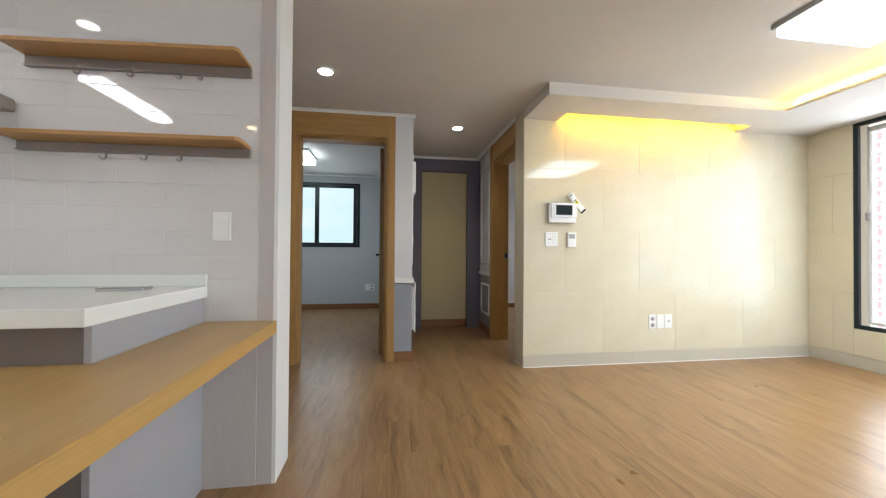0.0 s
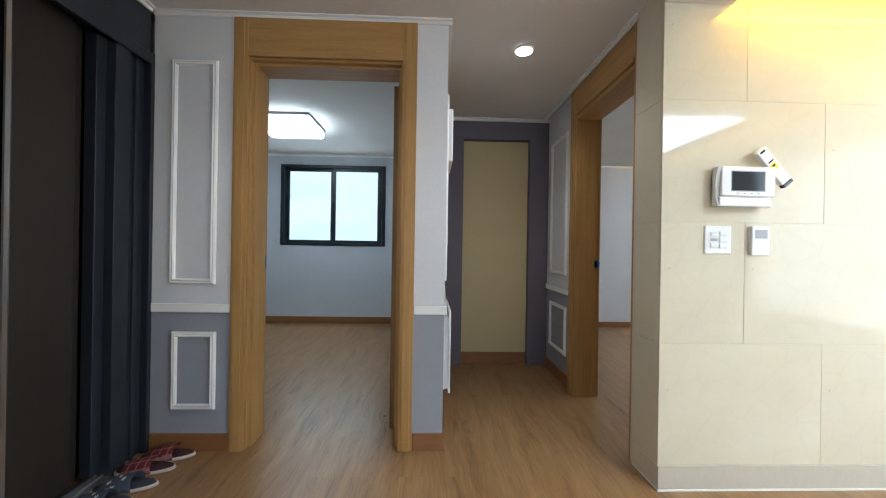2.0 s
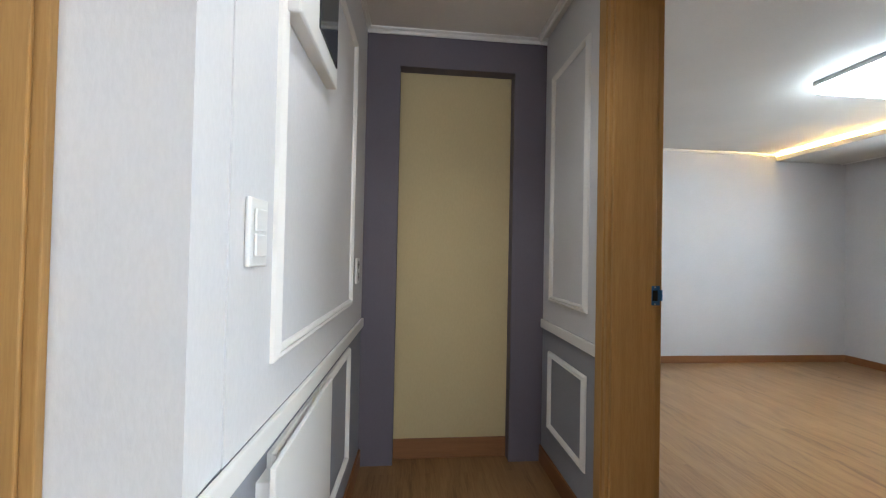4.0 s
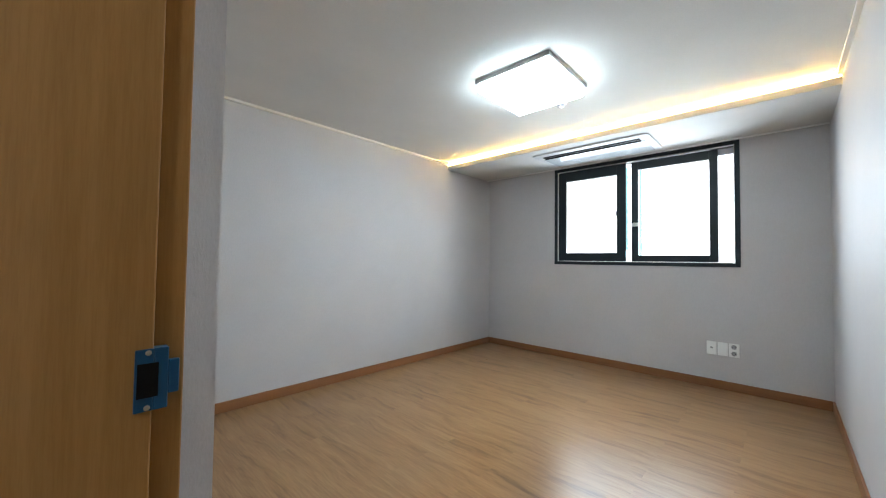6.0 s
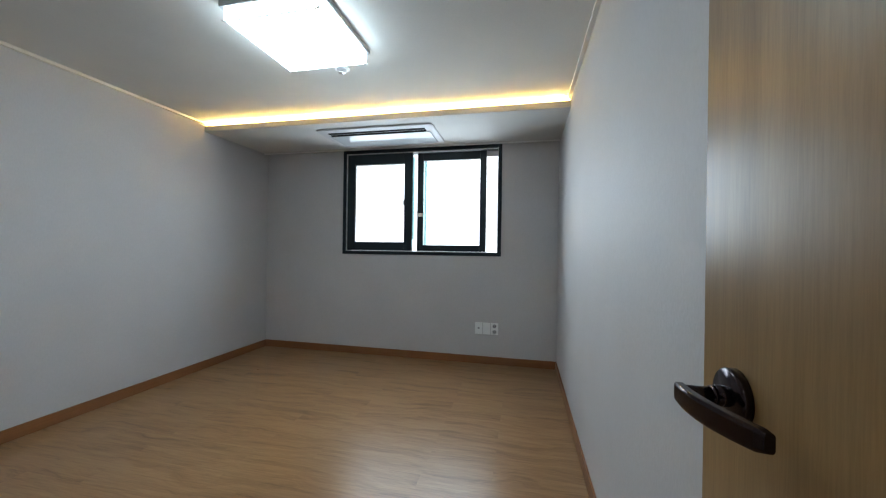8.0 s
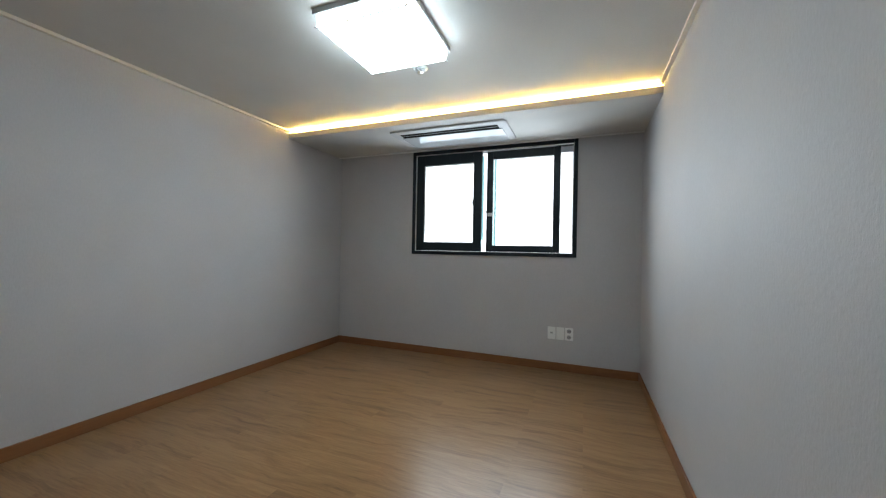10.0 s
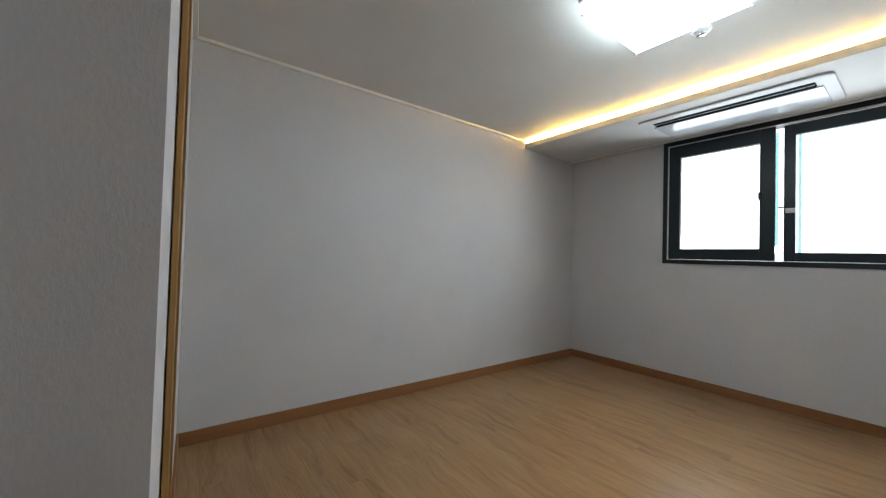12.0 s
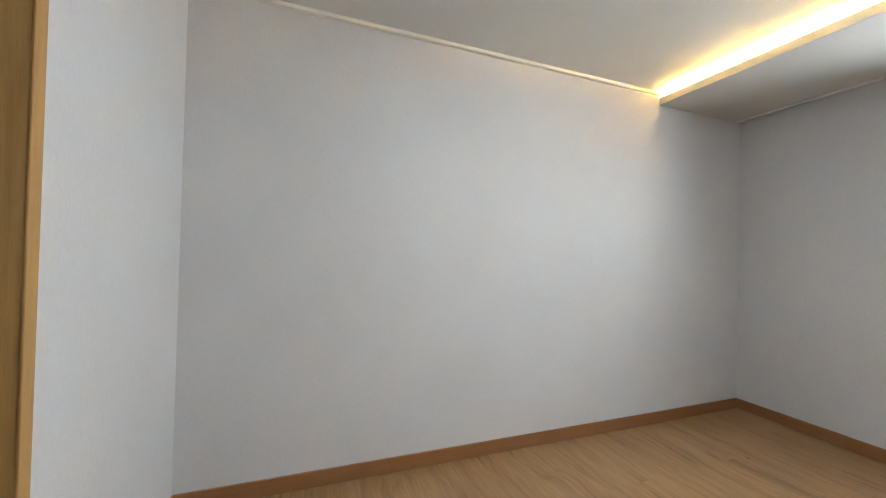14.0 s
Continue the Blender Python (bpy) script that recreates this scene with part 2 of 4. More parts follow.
def marble_material():
    m = material("cream_marble", (0.66, 0.60, 0.46), 0.07, spec=0.24)
    info = node(m, "ShaderNodeObjectInfo")
    v = coords(m)
    cloud = noise_tex(m, v, 2.2, 5, 0.6)
    c = ramp(m, cloud, [(0.3, (0.60, 0.54, 0.40)), (0.7, (0.67, 0.615, 0.475))])
    vein = node(m, "ShaderNodeTexVoronoi", Scale=9.0)
    vein.feature = "DISTANCE_TO_EDGE"
    link(m, v, vein.inputs["Vector"])
    c = mix(m, 0.05, c, ramp(m, vein.outputs["Distance"], [(0.0, (0.45, 0.38, 0.26)), (0.06, (0.72, 0.66, 0.54))]))
    spots = noise_tex(m, v, 38, 2, 0.5)
    c = mix(m, ramp(m, spots, [(0.735, (0, 0, 0)), (0.78, (0.6, 0.6, 0.6))]), c, (0.42, 0.34, 0.22))
    k = ramp(m, info.outputs["Random"], [(0.0, (0.98, 0.98, 0.98)), (1.0, (1.0, 1.0, 1.0))])
    base(m, mix(m, 1.0, c, k, "MULTIPLY"))
    rough_from(m, cloud, 0.018, 0.035)
    return m


MARBLE = marble_material()
SKIRT_STONE = paper("stone_skirting", (0.50, 0.455, 0.37), 0.3, 60, 0.05, 0.5)


def glazed(name, colour, wave):
    m = material(name, colour, 0.025, spec=0.6)
    info = node(m, "ShaderNodeObjectInfo")
    k = ramp(m, info.outputs["Random"], [(0.0, shade(colour, 0.985)), (1.0, shade(colour, 1.01))])
    base(m, k)
    bump(m, noise_tex(m, coords(m), 9.0, 2), wave, 0.004)
    return m


TILE = glazed("glazed_white_tile", (0.66, 0.64, 0.63), 0.035)
TILE_BATH = glazed("glazed_grey_tile", (0.42, 0.42, 0.46), 0.15)


# ---- builders ----
def add_box(bm, x0, y0, z0, x1, y1, z1):
    vs = [bm.verts.new(p) for p in ((x0, y0, z0), (x1, y0, z0), (x1, y1, z0), (x0, y1, z0), (x0, y0, z1), (x1, y0, z1), (x1, y1, z1), (x0, y1, z1))]
    for f in ((0, 3, 2, 1), (4, 5, 6, 7), (0, 1, 5, 4), (1, 2, 6, 5), (2, 3, 7, 6), (3, 0, 4, 7)):
        bm.faces.new([vs[i] for i in f])


def mesh_of(name, bm, mat):
    bmesh.ops.recalc_face_normals(bm, faces=bm.faces)
    me = bpy.data.meshes.new(name)
    bm.to_mesh(me)
    bm.free()
    me.materials.append(mat)
    return me


def part(name, bm, mat, parent=None, label="", smooth=False):
    ob = new(name, mesh_of(name, bm, mat))
    if smooth:
        for p in ob.data.polygons:
            p.use_smooth = True
    ob.parent = parent
    return tagged(ob, label)


def boxes(name, spans, mat, parent=None, label="", bevel=0.0, **tags):
    """Boxes given as (x0, y0, z0, x1, y1, z1), joined into one mesh, with worn edges if bevel is set."""
    bm = bmesh.new()
    for s in spans:
        add_box(bm, *s)
    if bevel:
        bmesh.ops.bevel(bm, geom=list(bm.edges), offset=bevel, segments=2, affect="EDGES", profile=0.5)
    return tagged(part(name, bm, mat, parent, label), **tags)


def empty(name, x, y, z, label, category="", group="", kind=""):
    e = new(name)
    e.location = (x, y, z)
    e.empty_display_size = 0.05
    return tagged(e, label, category, group, kind)


def keep_place(ob, parent):
    """Parents ob without moving it."""
    ob.parent = parent
    ob.matrix_parent_inverse = Matrix.Translation(-Vector(parent.location))
    return ob


def piece(name, spans, mat, parent, label="", bevel=0.0):
    return keep_place(boxes(name, spans, mat, None, label, bevel), parent)


def wall(name, spans, mat, label):
    return boxes(name, spans, mat, None, label, kind="structure")


def tube(bm, points, radii, sides=16, squash=1.0, caps=True):
    """A lofted tube through points, with an elliptic section."""
    rings = []
    n = len(points)
    for i, p in enumerate(points):
        p = Vector(p)
        a, b = Vector(points[max(0, i - 1)]), Vector(points[min(n - 1, i + 1)])
        d = (b - a).normalized()
        side = d.cross(Vector((0, 0, 1)))
        side = side.normalized() if side.length > 1e-4 else Vector((1, 0, 0))
        up = side.cross(d).normalized()
        r = radii[i] if isinstance(radii, (list, tuple)) else radii
        rings.append([bm.verts.new(p + side * (r * math.cos(k * math.tau / sides)) + up * (r * squash * math.sin(k * math.tau / sides))) for k in range(sides)])
    for r0, r1 in zip(rings, rings[1:]):
        for k in range(sides):
            bm.faces.new((r0[k], r0[(k + 1) % sides], r1[(k + 1) % sides], r1[k]))
    if caps:
        bm.faces.new(rings[0])
        bm.faces.new(rings[-1])


def disc(bm, centre, axis, radius, depth, sides=32, lip=0.0):
    """A flat round body along an axis, with an eased rim."""
    c, a = Vector(centre), Vector(axis).normalized()
    e = lip or depth * 0.25
    tube(bm, [c, c + a * (depth - e), c + a * depth], [radius, radius, radius - e], sides)


# ---- structure: floor and ceilings ----
H, HB, H2 = 2.258, 2.245, 2.345
wall("floor", [(-3.3, -3.1, -0.1, 4.27, 6.78, 0.0), (4.27, 3.225, -0.1, 5.41, 6.78, 0.0)], FLOOR, "wood-look vinyl floor, warm light brown, satin, through all rooms")
wall("ceiling_living", [(-3.3, -3.1, H, 4.27, 3.29, H + 0.15), (0.15, 3.29, H, 1.285, 4.97, H + 0.15), (-3.3, 3.29, H, 0.15, 3.52, H + 0.15)], CEIL, "warm white papered ceiling of living room and hall")
wall("ceiling_small_room", [(-3.3, 3.52, H2, 0.15, 6.78, H2 + 0.15)], CEIL, "white papered ceiling of the small room")
wall("ceiling_bedroom", [(1.285, 3.29, HB, 5.41, 6.64, HB + 0.15)], CEIL_BED, "white papered ceiling of the bedroom")
wall("ceiling_bathroom", [(0.15, 4.97, 2.25, 1.285, 6.64, 2.36)], WHITE, "white bathroom ceiling")

# ---- structure: living room ----
wall("wall_living_north", [(1.285, 3.102, 0, 4.27, 3.225, H)], GROUT_DARK, "living room wall behind the marble tiles")
wall("wall_living_east", [(4.104, -3.1, 0, 4.27, 0.2, H), (4.104, 2.748, 0, 4.27, 3.114, H), (4.104, 0.2, 0, 4.27, 2.748, 0.345), (4.104, 0.2, 2.172, 4.27, 2.748, H)],
     GROUT_DARK, "living room window wall behind the marble tiles")
# The gap in this unseen wall is added to let the fill in.
wall("wall_living_south", [(-3.3, -3.1, 0, 0.2, -3.0, H), (3.2, -3.1, 0, 4.104, -3.0, H), (0.2, -3.1, 2.15, 3.2, -3.0, H)], PAPER_UP, "plain off-white wall behind the walk's start")
wall("wall_living_west", [(-3.3, -3.0, 0, -3.2, 6.75, H2)], PAPER_UP, "plain off-white outer wall")
SOFF = 2.167
wall("ceiling_soffit_north", [(1.152, 2.60, SOFF, 3.20, 2.925, H), (1.152, 2.925, SOFF, 1.455, 3.098, H), (3.25, 2.925, SOFF, 4.088, 3.098, H), (3.20, 2.60, SOFF, 4.088, 2.925, H)],
     CEIL, "white dropped ceiling band with a lit slot over the marble wall")
wall("ceiling_soffit_east", [(3.20, -3.0, SOFF, 4.088, 2.60, 2.177), (3.20, -3.0, 2.177, 3.212, 2.60, 2.190), (3.36, -3.0, 2.177, 4.088, 2.60, H)],
     CEIL, "white dropped ceiling band with a cove light along the window")


def strip(name, spans, label, mat=None):
    return boxes(name, spans, mat or LED, None, label, category="LED strip light")


strip("led_strip", [(3.335, -2.9, 2.180, 3.357, 2.58, 2.200)], "warm yellow LED strip hidden in the living room cove", LED_COVE)
strip("led_strip", [(1.48, 2.928, 2.215, 3.22, 2.94, 2.235)], "warm yellow LED strip hidden in the slot over marble", LED_YELLOW)

# ---- structure: partition, kitchen end ----
wall("wall_partition", [(-3.2, 1.7381, 0, -0.496, 1.918, H)], GROUT, "kitchen partition wall behind the white tiles")
pa = wall("trim_partition_end", [(-0.496, 1.735, 0, -0.480, 1.934, H), (-3.2, 1.918, 0, -0.496, 1.934, H)], WHITE_PAINT, "white wrapped board capping the end of the kitchen partition")
wall("trim_partition_face", [(-0.558, 1.735, 0, -0.496, 1.751, H)], GREIGE, "greige board strip beside the kitchen tiles")

# ---- structure: entry and small room ----
RAIL0, RAIL1 = 0.712, 0.757


def moulding(parent, plane, at, a0, a1, z0, z1, out):
    """A picture-frame moulding on a wall, mitred, with a raised middle bead; plane 'x' or 'y' is the wall's axis."""
    for i, (u0, v0, u1, v1) in enumerate(((a0, z0, a1, z0), (a1, z0, a1, z1), (a1, z1, a0, z1), (a0, z1, a0, z0))):
        bm = bmesh.new()
        d = Vector((u1 - u0, v1 - v0)).normalized()
        n = Vector((-d.y, d.x))
        rings = []
        for end, (pu, pv), sgn in ((0, (u0, v0), 1), (1, (u1, v1), -1)):
            ring = []
            for w, h in ((0, 0), (0.002, 0.008), (0.009, 0.014), (0.015, 0.011), (0.021, 0.015), (0.028, 0.007), (0.029, 0)):
                q = Vector((pu, pv)) + n * w + d * (w * sgn)
                p = (at + out * h, q.x, q.y) if plane == "x" else (q.x, at + out * h, q.y)
                ring.append(bm.verts.new(p))
            rings.append(ring)
        for k in range(6):
            bm.faces.new((rings[0][k], rings[0][k + 1], rings[1][k + 1], rings[1][k]))
        bm.faces.new(rings[0])
        bm.faces.new(rings[1])
        part("moulding", bm, WHITE, parent, "cream white picture-frame moulding")


def rail(parent, span):
    boxes("chair_rail", [span], WHITE, parent, "cream white flat chair rail", 0.004)


w = wall("wall_small_room_front", [(-1.30, 3.425, RAIL1, -0.83, 3.52, H), (-0.024, 3.425, RAIL1, 0.205, 3.52, H), (-0.83, 3.425, 2.035, -0.024, 3.52, H)], PAPER_UP,
         "off-white papered wall round the small room's door")
boxes("dado", [(-1.30, 3.426, 0, -0.83, 3.52, RAIL1), (-0.024, 3.426, 0, 0.204, 3.52, RAIL1)], PAPER_LOW, w, "mid-grey lower wall")
rail(w, (-1.292, 3.411, RAIL0, -0.898, 3.425, RAIL1))
rail(w, (0.046, 3.411, RAIL0, 0.219, 3.425, RAIL1))
moulding(w, "y", 3.425, -1.208, -0.975, 0.855, 2.005, -1)
moulding(w, "y", 3.425, -1.192, -0.968, 0.212, 0.612, -1)

w = wall("wall_hall_west", [(0.15, 3.52, RAIL1, 0.205, 4.825, H)], PAPER_UP, "off-white papered hall wall with picture mouldings")
boxes("dado", [(0.15, 3.52, 0, 0.204, 4.825, RAIL1)], PAPER_LOW, w, "mid-grey lower wall")
rail(w, (0.205, 3.425, RAIL0, 0.219, 4.823, RAIL1))
moulding(w, "x", 0.205, 3.685, 4.51, 0.865, 1.985, 1)
moulding(w, "x", 0.205, 3.685, 4.50, 0.215, 0.690, 1)

wall("wall_small_room_back", [(-3.2, 6.63, 0, -1.97, 6.78, H2), (-0.52, 6.63, 0, 0.15, 6.78, H2), (-1.97, 6.63, 0, -0.52, 6.78, 1.075), (-1.97, 6.63, 2.20, -0.52, 6.78, H2)],
     PAPER_B2, "pale blue-grey papered window wall of the small room")
wall("wall_small_room_east", [(0.07, 3.63, 0, 0.15, 6.63, H2)], PAPER_B2, "pale blue-grey papered side wall of the small room")
wall("wall_small_room_west", [(-2.55, 3.63, 0, -2.45, 6.63, H2)], PAPER_B2, "pale blue-grey papered far side wall of the small room")
wall("wall_small_room_south", [(-2.45, 3.52, 0, -0.83, 3.63, H2), (-0.024, 3.52, 0, 0.15, 3.63, H2), (-0.83, 3.52, 2.035, -0.024, 3.63, H2)], PAPER_B2, "pale blue-grey inner face of the door wall")

# ---- structure: hall ----
w = wall("wall_hall_east", [(1.20, 4.15, RAIL1, 1.285, 4.825, H), (1.20, 3.32, 2.04, 1.285, 4.15, H)], PAPER_UP, "off-white papered hall wall beside the bedroom door")
boxes("dado", [(1.201, 4.15, 0, 1.285, 4.825, RAIL1)], PAPER_LOW, w, "mid-grey lower wall")
rail(w, (1.186, 4.202, RAIL0, 1.20, 4.823, RAIL1))
moulding(w, "x", 1.20, 4.335, 4.725, 0.862, 2.005, -1)
moulding(w, "x", 1.20, 4.335, 4.725, 0.225, 0.612, -1)
wall("wall_hall_pier", [(1.152, 3.102, 0, 1.285, 3.32, H)], GROUT_DARK, "pier end behind the marble tiles")
w = wall("wall_hall_end", [(0.15, 4.825, 0, 0.415, 4.90, H), (1.025, 4.825, 0, 1.285, 4.90, H), (0.415, 4.825, 2.066, 1.025, 4.90, H), (0.15, 4.90, 0, 1.285, 4.97, H)],
         PAPER_END, "plum-grey papered end wall of the hall")
boxes("niche_panel", [(0.416, 4.890, 0.104, 1.024, 4.899, 2.065)], PAPER_NICHE, w, "straw-coloured textured wallpaper in the shallow niche")

# ---- structure: bedroom and bathroom ----
wall("wall_bedroom_south", [(1.285, 3.225, 0, 5.258, 3.345, HB)], PAPER_BED, "warm light grey linen wallpaper wall behind the open door")
wall("wall_bedroom_west", [(1.285, 4.15, 0, 1.352, 4.94, HB), (1.285, 3.345, 2.04, 1.352, 4.15, HB)], PAPER_BED, "warm light grey linen wallpaper wall beside the door")
wall("wall_bathroom_south", [(1.285, 4.94, 0, 1.65, 4.995, HB)], PAPER_BED, "warm light grey papered wall closing off the bathroom")
wall("wall_bathroom_east", [(1.57, 4.995, 0, 1.65, 5.115, HB), (1.57, 5.714, 0, 1.65, 6.515, HB), (1.57, 5.115, 2.04, 1.65, 5.73, HB)], PAPER_BED, "warm light grey papered wall round the bathroom door")
wall("wall_bathroom_inner", [(1.49, 4.995, 0, 1.57, 5.115, HB), (1.49, 5.73, 0, 1.57, 6.515, HB), (1.49, 5.115, 2.04, 1.57, 5.73, HB)], GROUT, "inner bathroom wall")
wall("wall_bedroom_north", [(0.15, 6.515, 0, 5.41, 6.64, HB)], PAPER_BED, "warm light grey linen wallpaper long wall")
wall("wall_bathroom_west", [(0.15, 4.97, 0, 0.28, 6.515, HB)], GROUT, "bathroom side wall")
wall("wall_bedroom_east", [(5.258, 3.225, 0, 5.41, 3.88, HB), (5.258, 5.572, 0, 5.41, 6.515, HB), (5.258, 3.88, 0, 5.41, 5.572, 1.063), (5.258, 3.88, 2.168, 5.41, 5.572, HB)],
     PAPER_BED, "warm light grey linen wallpaper window wall")
wall("ceiling_soffit_bedroom", [(4.414, 3.345, 2.168, 5.258, 6.515, 2.178), (4.414, 3.345, 2.178, 4.427, 6.515, 2.216), (4.57, 3.345, 2.178, 5.258, 6.515, HB)], CEIL_BED,
     "white dropped ceiling band with a cove light over the window")
strip("led_strip", [(4.440, 3.349, 2.196, 4.458, 6.511, 2.2215)], "warm yellow LED strip hidden in the bedroom cove")


# ---- trim: skirting and ceiling mouldings ----
def skirt(spans, mat, label="brown wood-look skirting board"):
    return boxes("baseboard", spans, mat, None, label, 0.003, kind="structure")


skirt([(1.652, 6.503, 0, 5.258, 6.515, 0.075)], SKIRT_X)
skirt([(1.354, 3.345, 0, 5.258, 3.357, 0.075)], SKIRT_X)
skirt([(5.246, 3.357, 0, 5.258, 6.503, 0.075)], SKIRT_Y)
skirt([(1.65, 5.728, 0, 1.662, 6.503, 0.075)], SKIRT_Y)
skirt([(1.364, 4.928, 0, 1.662, 4.94, 0.075)], SKIRT_X)
skirt([(1.352, 4.165, 0, 1.364, 4.928, 0.075)], SKIRT_Y)
skirt([(-1.292, 3.413, 0, -0.898, 3.425, 0.09)], SKIRT_X)
skirt([(0.046, 3.413, 0, 0.217, 3.425, 0.09)], SKIRT_X)
west_skirt = skirt([(0.205, 3.427, 0, 0.217, 4.823, 0.09)], SKIRT_Y)
skirt([(1.188, 4.202, 0, 1.20, 4.823, 0.09)], SKIRT_Y)
skirt([(0.416, 4.881, 0, 1.024, 4.90, 0.104)], SKIRT_X, "brown skirting board in the niche of the hall")
skirt([(-2.45, 6.618, 0, 0.07, 6.63, 0.09)], SKIRT_X)
skirt([(0.058, 3.64, 0, 0.07, 6.618, 0.09)], SKIRT_Y)


def crown(spans, label="slim white ceiling moulding"):
    return boxes("trim", spans, MOULD if "cream" in label else WHITE, None, label, 0.003, kind="structure")


def cove(x0, y0, x1, y1, top, nx, ny):
    """A two-step moulding along a wall under the ceiling; (nx, ny): the way it stands off the wall."""
    if top == HB:
        w, d = 0.024, 0.020
        return crown([(min(x0, x0 + nx * w), min(y0, y0 + ny * w), top - d, max(x1, x1 + nx * w), max(y1, y1 + ny * w), top)], "single slim cream ceiling moulding")
    w, d = 0.010, 0.030
    a = (min(x0, x0 + nx * w), min(y0, y0 + ny * w), top - d, max(x1, x1 + nx * w), max(y1, y1 + ny * w), top - 0.0105)
    b = (min(x0, x0 + nx * 0.022), min(y0, y0 + ny * 0.022), top - 0.010, max(x1, x1 + nx * 0.022), max(y1, y1 + ny * 0.022), top)
    return crown([a, b])


cove(1.650, 6.515, 4.414, 6.515, HB, 0, -1)
cove(1.352, 3.345, 4.414, 3.345, HB, 0, 1)
cove(1.65, 4.965, 1.65, 6.4945, HB, 1, 0)
cove(1.374, 4.94, 1.672, 4.94, HB, 0, -1)
cove(1.352, 3.368, 1.352, 4.916, HB, 1, 0)
cove(-1.30, 3.425, 0.225, 3.425, H, 0, -1)
west_cove = cove(0.205, 3.427, 0.205, 4.80, H, 1, 0)
hall_west = bpy.data.objects["wall_hall_west"]
for ob in (hall_west, *hall_west.children, west_skirt, west_cove):
    for v in ob.data.vertices:
        v.co.x += (v.co.y - 3.425) * 0.027
cove(1.160, 3.315, 1.160, 4.80, H, -1, 0)
cove(0.215, 4.825, 1.20, 4.825, H, 0, -1)
cove(-1.30, 1.934, -1.30, 3.40, H, 1, 0)
cove(-2.45, 6.63, 0.07, 6.63, H2, 0, -1)
for ob in bpy.data.objects:
    if ob.name.startswith(("wall_bathroom_south", "wall_bathroom_east", "baseboard", "trim")):
        for v in ob.data.vertices:
            if 1.59 < v.co.x < 1.70 and 4.9 < v.co.y < 6.52:
                v.co.x -= (0.049 if v.co.y < 5.0 else 0.034) * (5.72 - v.co.y)
crown([(5.19, 3.347, 2.158, 5.21, 6.513, 2.168)], "thin bead where the dropped band meets the window wall")


# ---- windows ----
def window_x(name, x, y0, y1, z0, z1, sashes, label, deep=0.13, bead=True):
    """A sliding window in a wall across x. sashes: (y0, y1, depth from the room face)."""
    w = empty(name, x, y0, z0, label, "window", kind="structure")
    t = 0.035
    fx = x - 0.012
    piece("window_frame", [(fx, y0, z0, x + deep, y0 + t, z1), (fx, y1 - t, z0, x + deep, y1, z1), (fx, y0 + t, z0, x + deep, y1 - t, z0 + t), (fx, y0 + t, z1 - t, x + deep, y1 - t, z1)],
          BLACKFRAME, w, "black foil window frame", 0.003)
    if bead:
        a, b = t - 0.004, t + 0.005
        piece("window_bead", [(x - 0.010, y0 + a, z0 + a, x + 0.02, y0 + b, z1 - a), (x, y1 - b, z0 + a, x + 0.02, y1 - a, z1 - a), (x, y0 + b, z0 + a, x + 0.02, y1 - b, z0 + b), (x, y0 + b, z1 - b, x + 0.02, y1 - b, z1 - a)],
              WHITE, w, "thin white bead inside the frame")
    for s0, s1, dx, mat, st in sashes:
        zz0, zz1 = z0 + 0.041, z1 - 0.041
        xx0, xx1 = x + dx, x + dx + 0.028
        sash = piece("sash", [(xx0, s0, zz0, xx1, s0 + st, zz1), (xx0, s1 - st, zz0, xx1, s1, zz1), (xx0, s0 + st, zz0, xx1, s1 - st, zz0 + st), (xx0, s0 + st, zz1 - st - 0.02, xx1, s1 - st, zz1)],
                     mat, w, "black sliding sash" if mat is BLACKFRAME else "white sliding sash", 0.003)
        g = piece("pane", [(xx0 + 0.010, s0 + st, zz0 + st, xx0 + 0.014, s1 - st, zz1 - st - 0.02)], GLASS, w, "clear glass pane")
        g.visible_shadow = False
    return w


w1 = window_x("window_1", 5.258, 3.88, 5.572, 1.063, 2.168,
              [(4.798, 5.531, 0.012, BLACKFRAME, 0.091), (4.036, 4.755, 0.043, BLACKFRAME, 0.064)],
              "black-framed double sliding window above the bedroom floor, partly slid open")
TEAL, TEAL_PALE = material("teal_glass_edge", (0.30, 0.52, 0.54), 0.1), material("pale_teal_glass_edge", (0.66, 0.86, 0.86), 0.1)
for m in (TEAL, TEAL_PALE):
    m.node_tree.nodes["Principled BSDF"].inputs["Transmission Weight"].default_value = 0.8
    m.node_tree.nodes["Principled BSDF"].inputs["IOR"].default_value = 1.1
piece("meeting_edge", [(5.302, 4.674, 1.168, 5.318, 4.690, 2.045)], TEAL_PALE, w1, "pale teal edge of the meeting stile", 0.002)
piece("meeting_edge", [(5.304, 4.658, 1.168, 5.318, 4.6735, 2.045)], TEAL, w1, "teal edge of the meeting stile", 0.002)
piece("meeting_edge", [(5.276, 4.780, 1.150, 5.290, 4.7975, 2.080)], TEAL, w1, "teal edge of the meeting stile", 0.002)
piece("glazing_gasket", [(5.266, 5.428, 1.195, 5.272, 5.440, 2.018), (5.266, 4.889, 2.006, 5.272, 5.428, 2.018)], ALU, w1, "silver gasket round the glass")
piece("glazing_gasket", [(5.297, 4.100, 2.034, 5.303, 4.690, 2.044)], ALU, w1, "silver gasket round the glass")
piece("sash_catch", [(5.318, 4.690, 1.505, 5.324, 4.786, 1.519), (5.2975, 4.692, 1.463, 5.3005, 4.745, 1.500)], PLASTIC, w1, "white sash catch", 0.002)
piece("outer_frame", [(5.345, 3.915, 2.075, 5.370, 4.09, 2.132), (5.352, 3.915, 1.104, 5.370, 3.927, 2.075)], LILAC, w1, "pale lilac-white outer frame", 0.003)
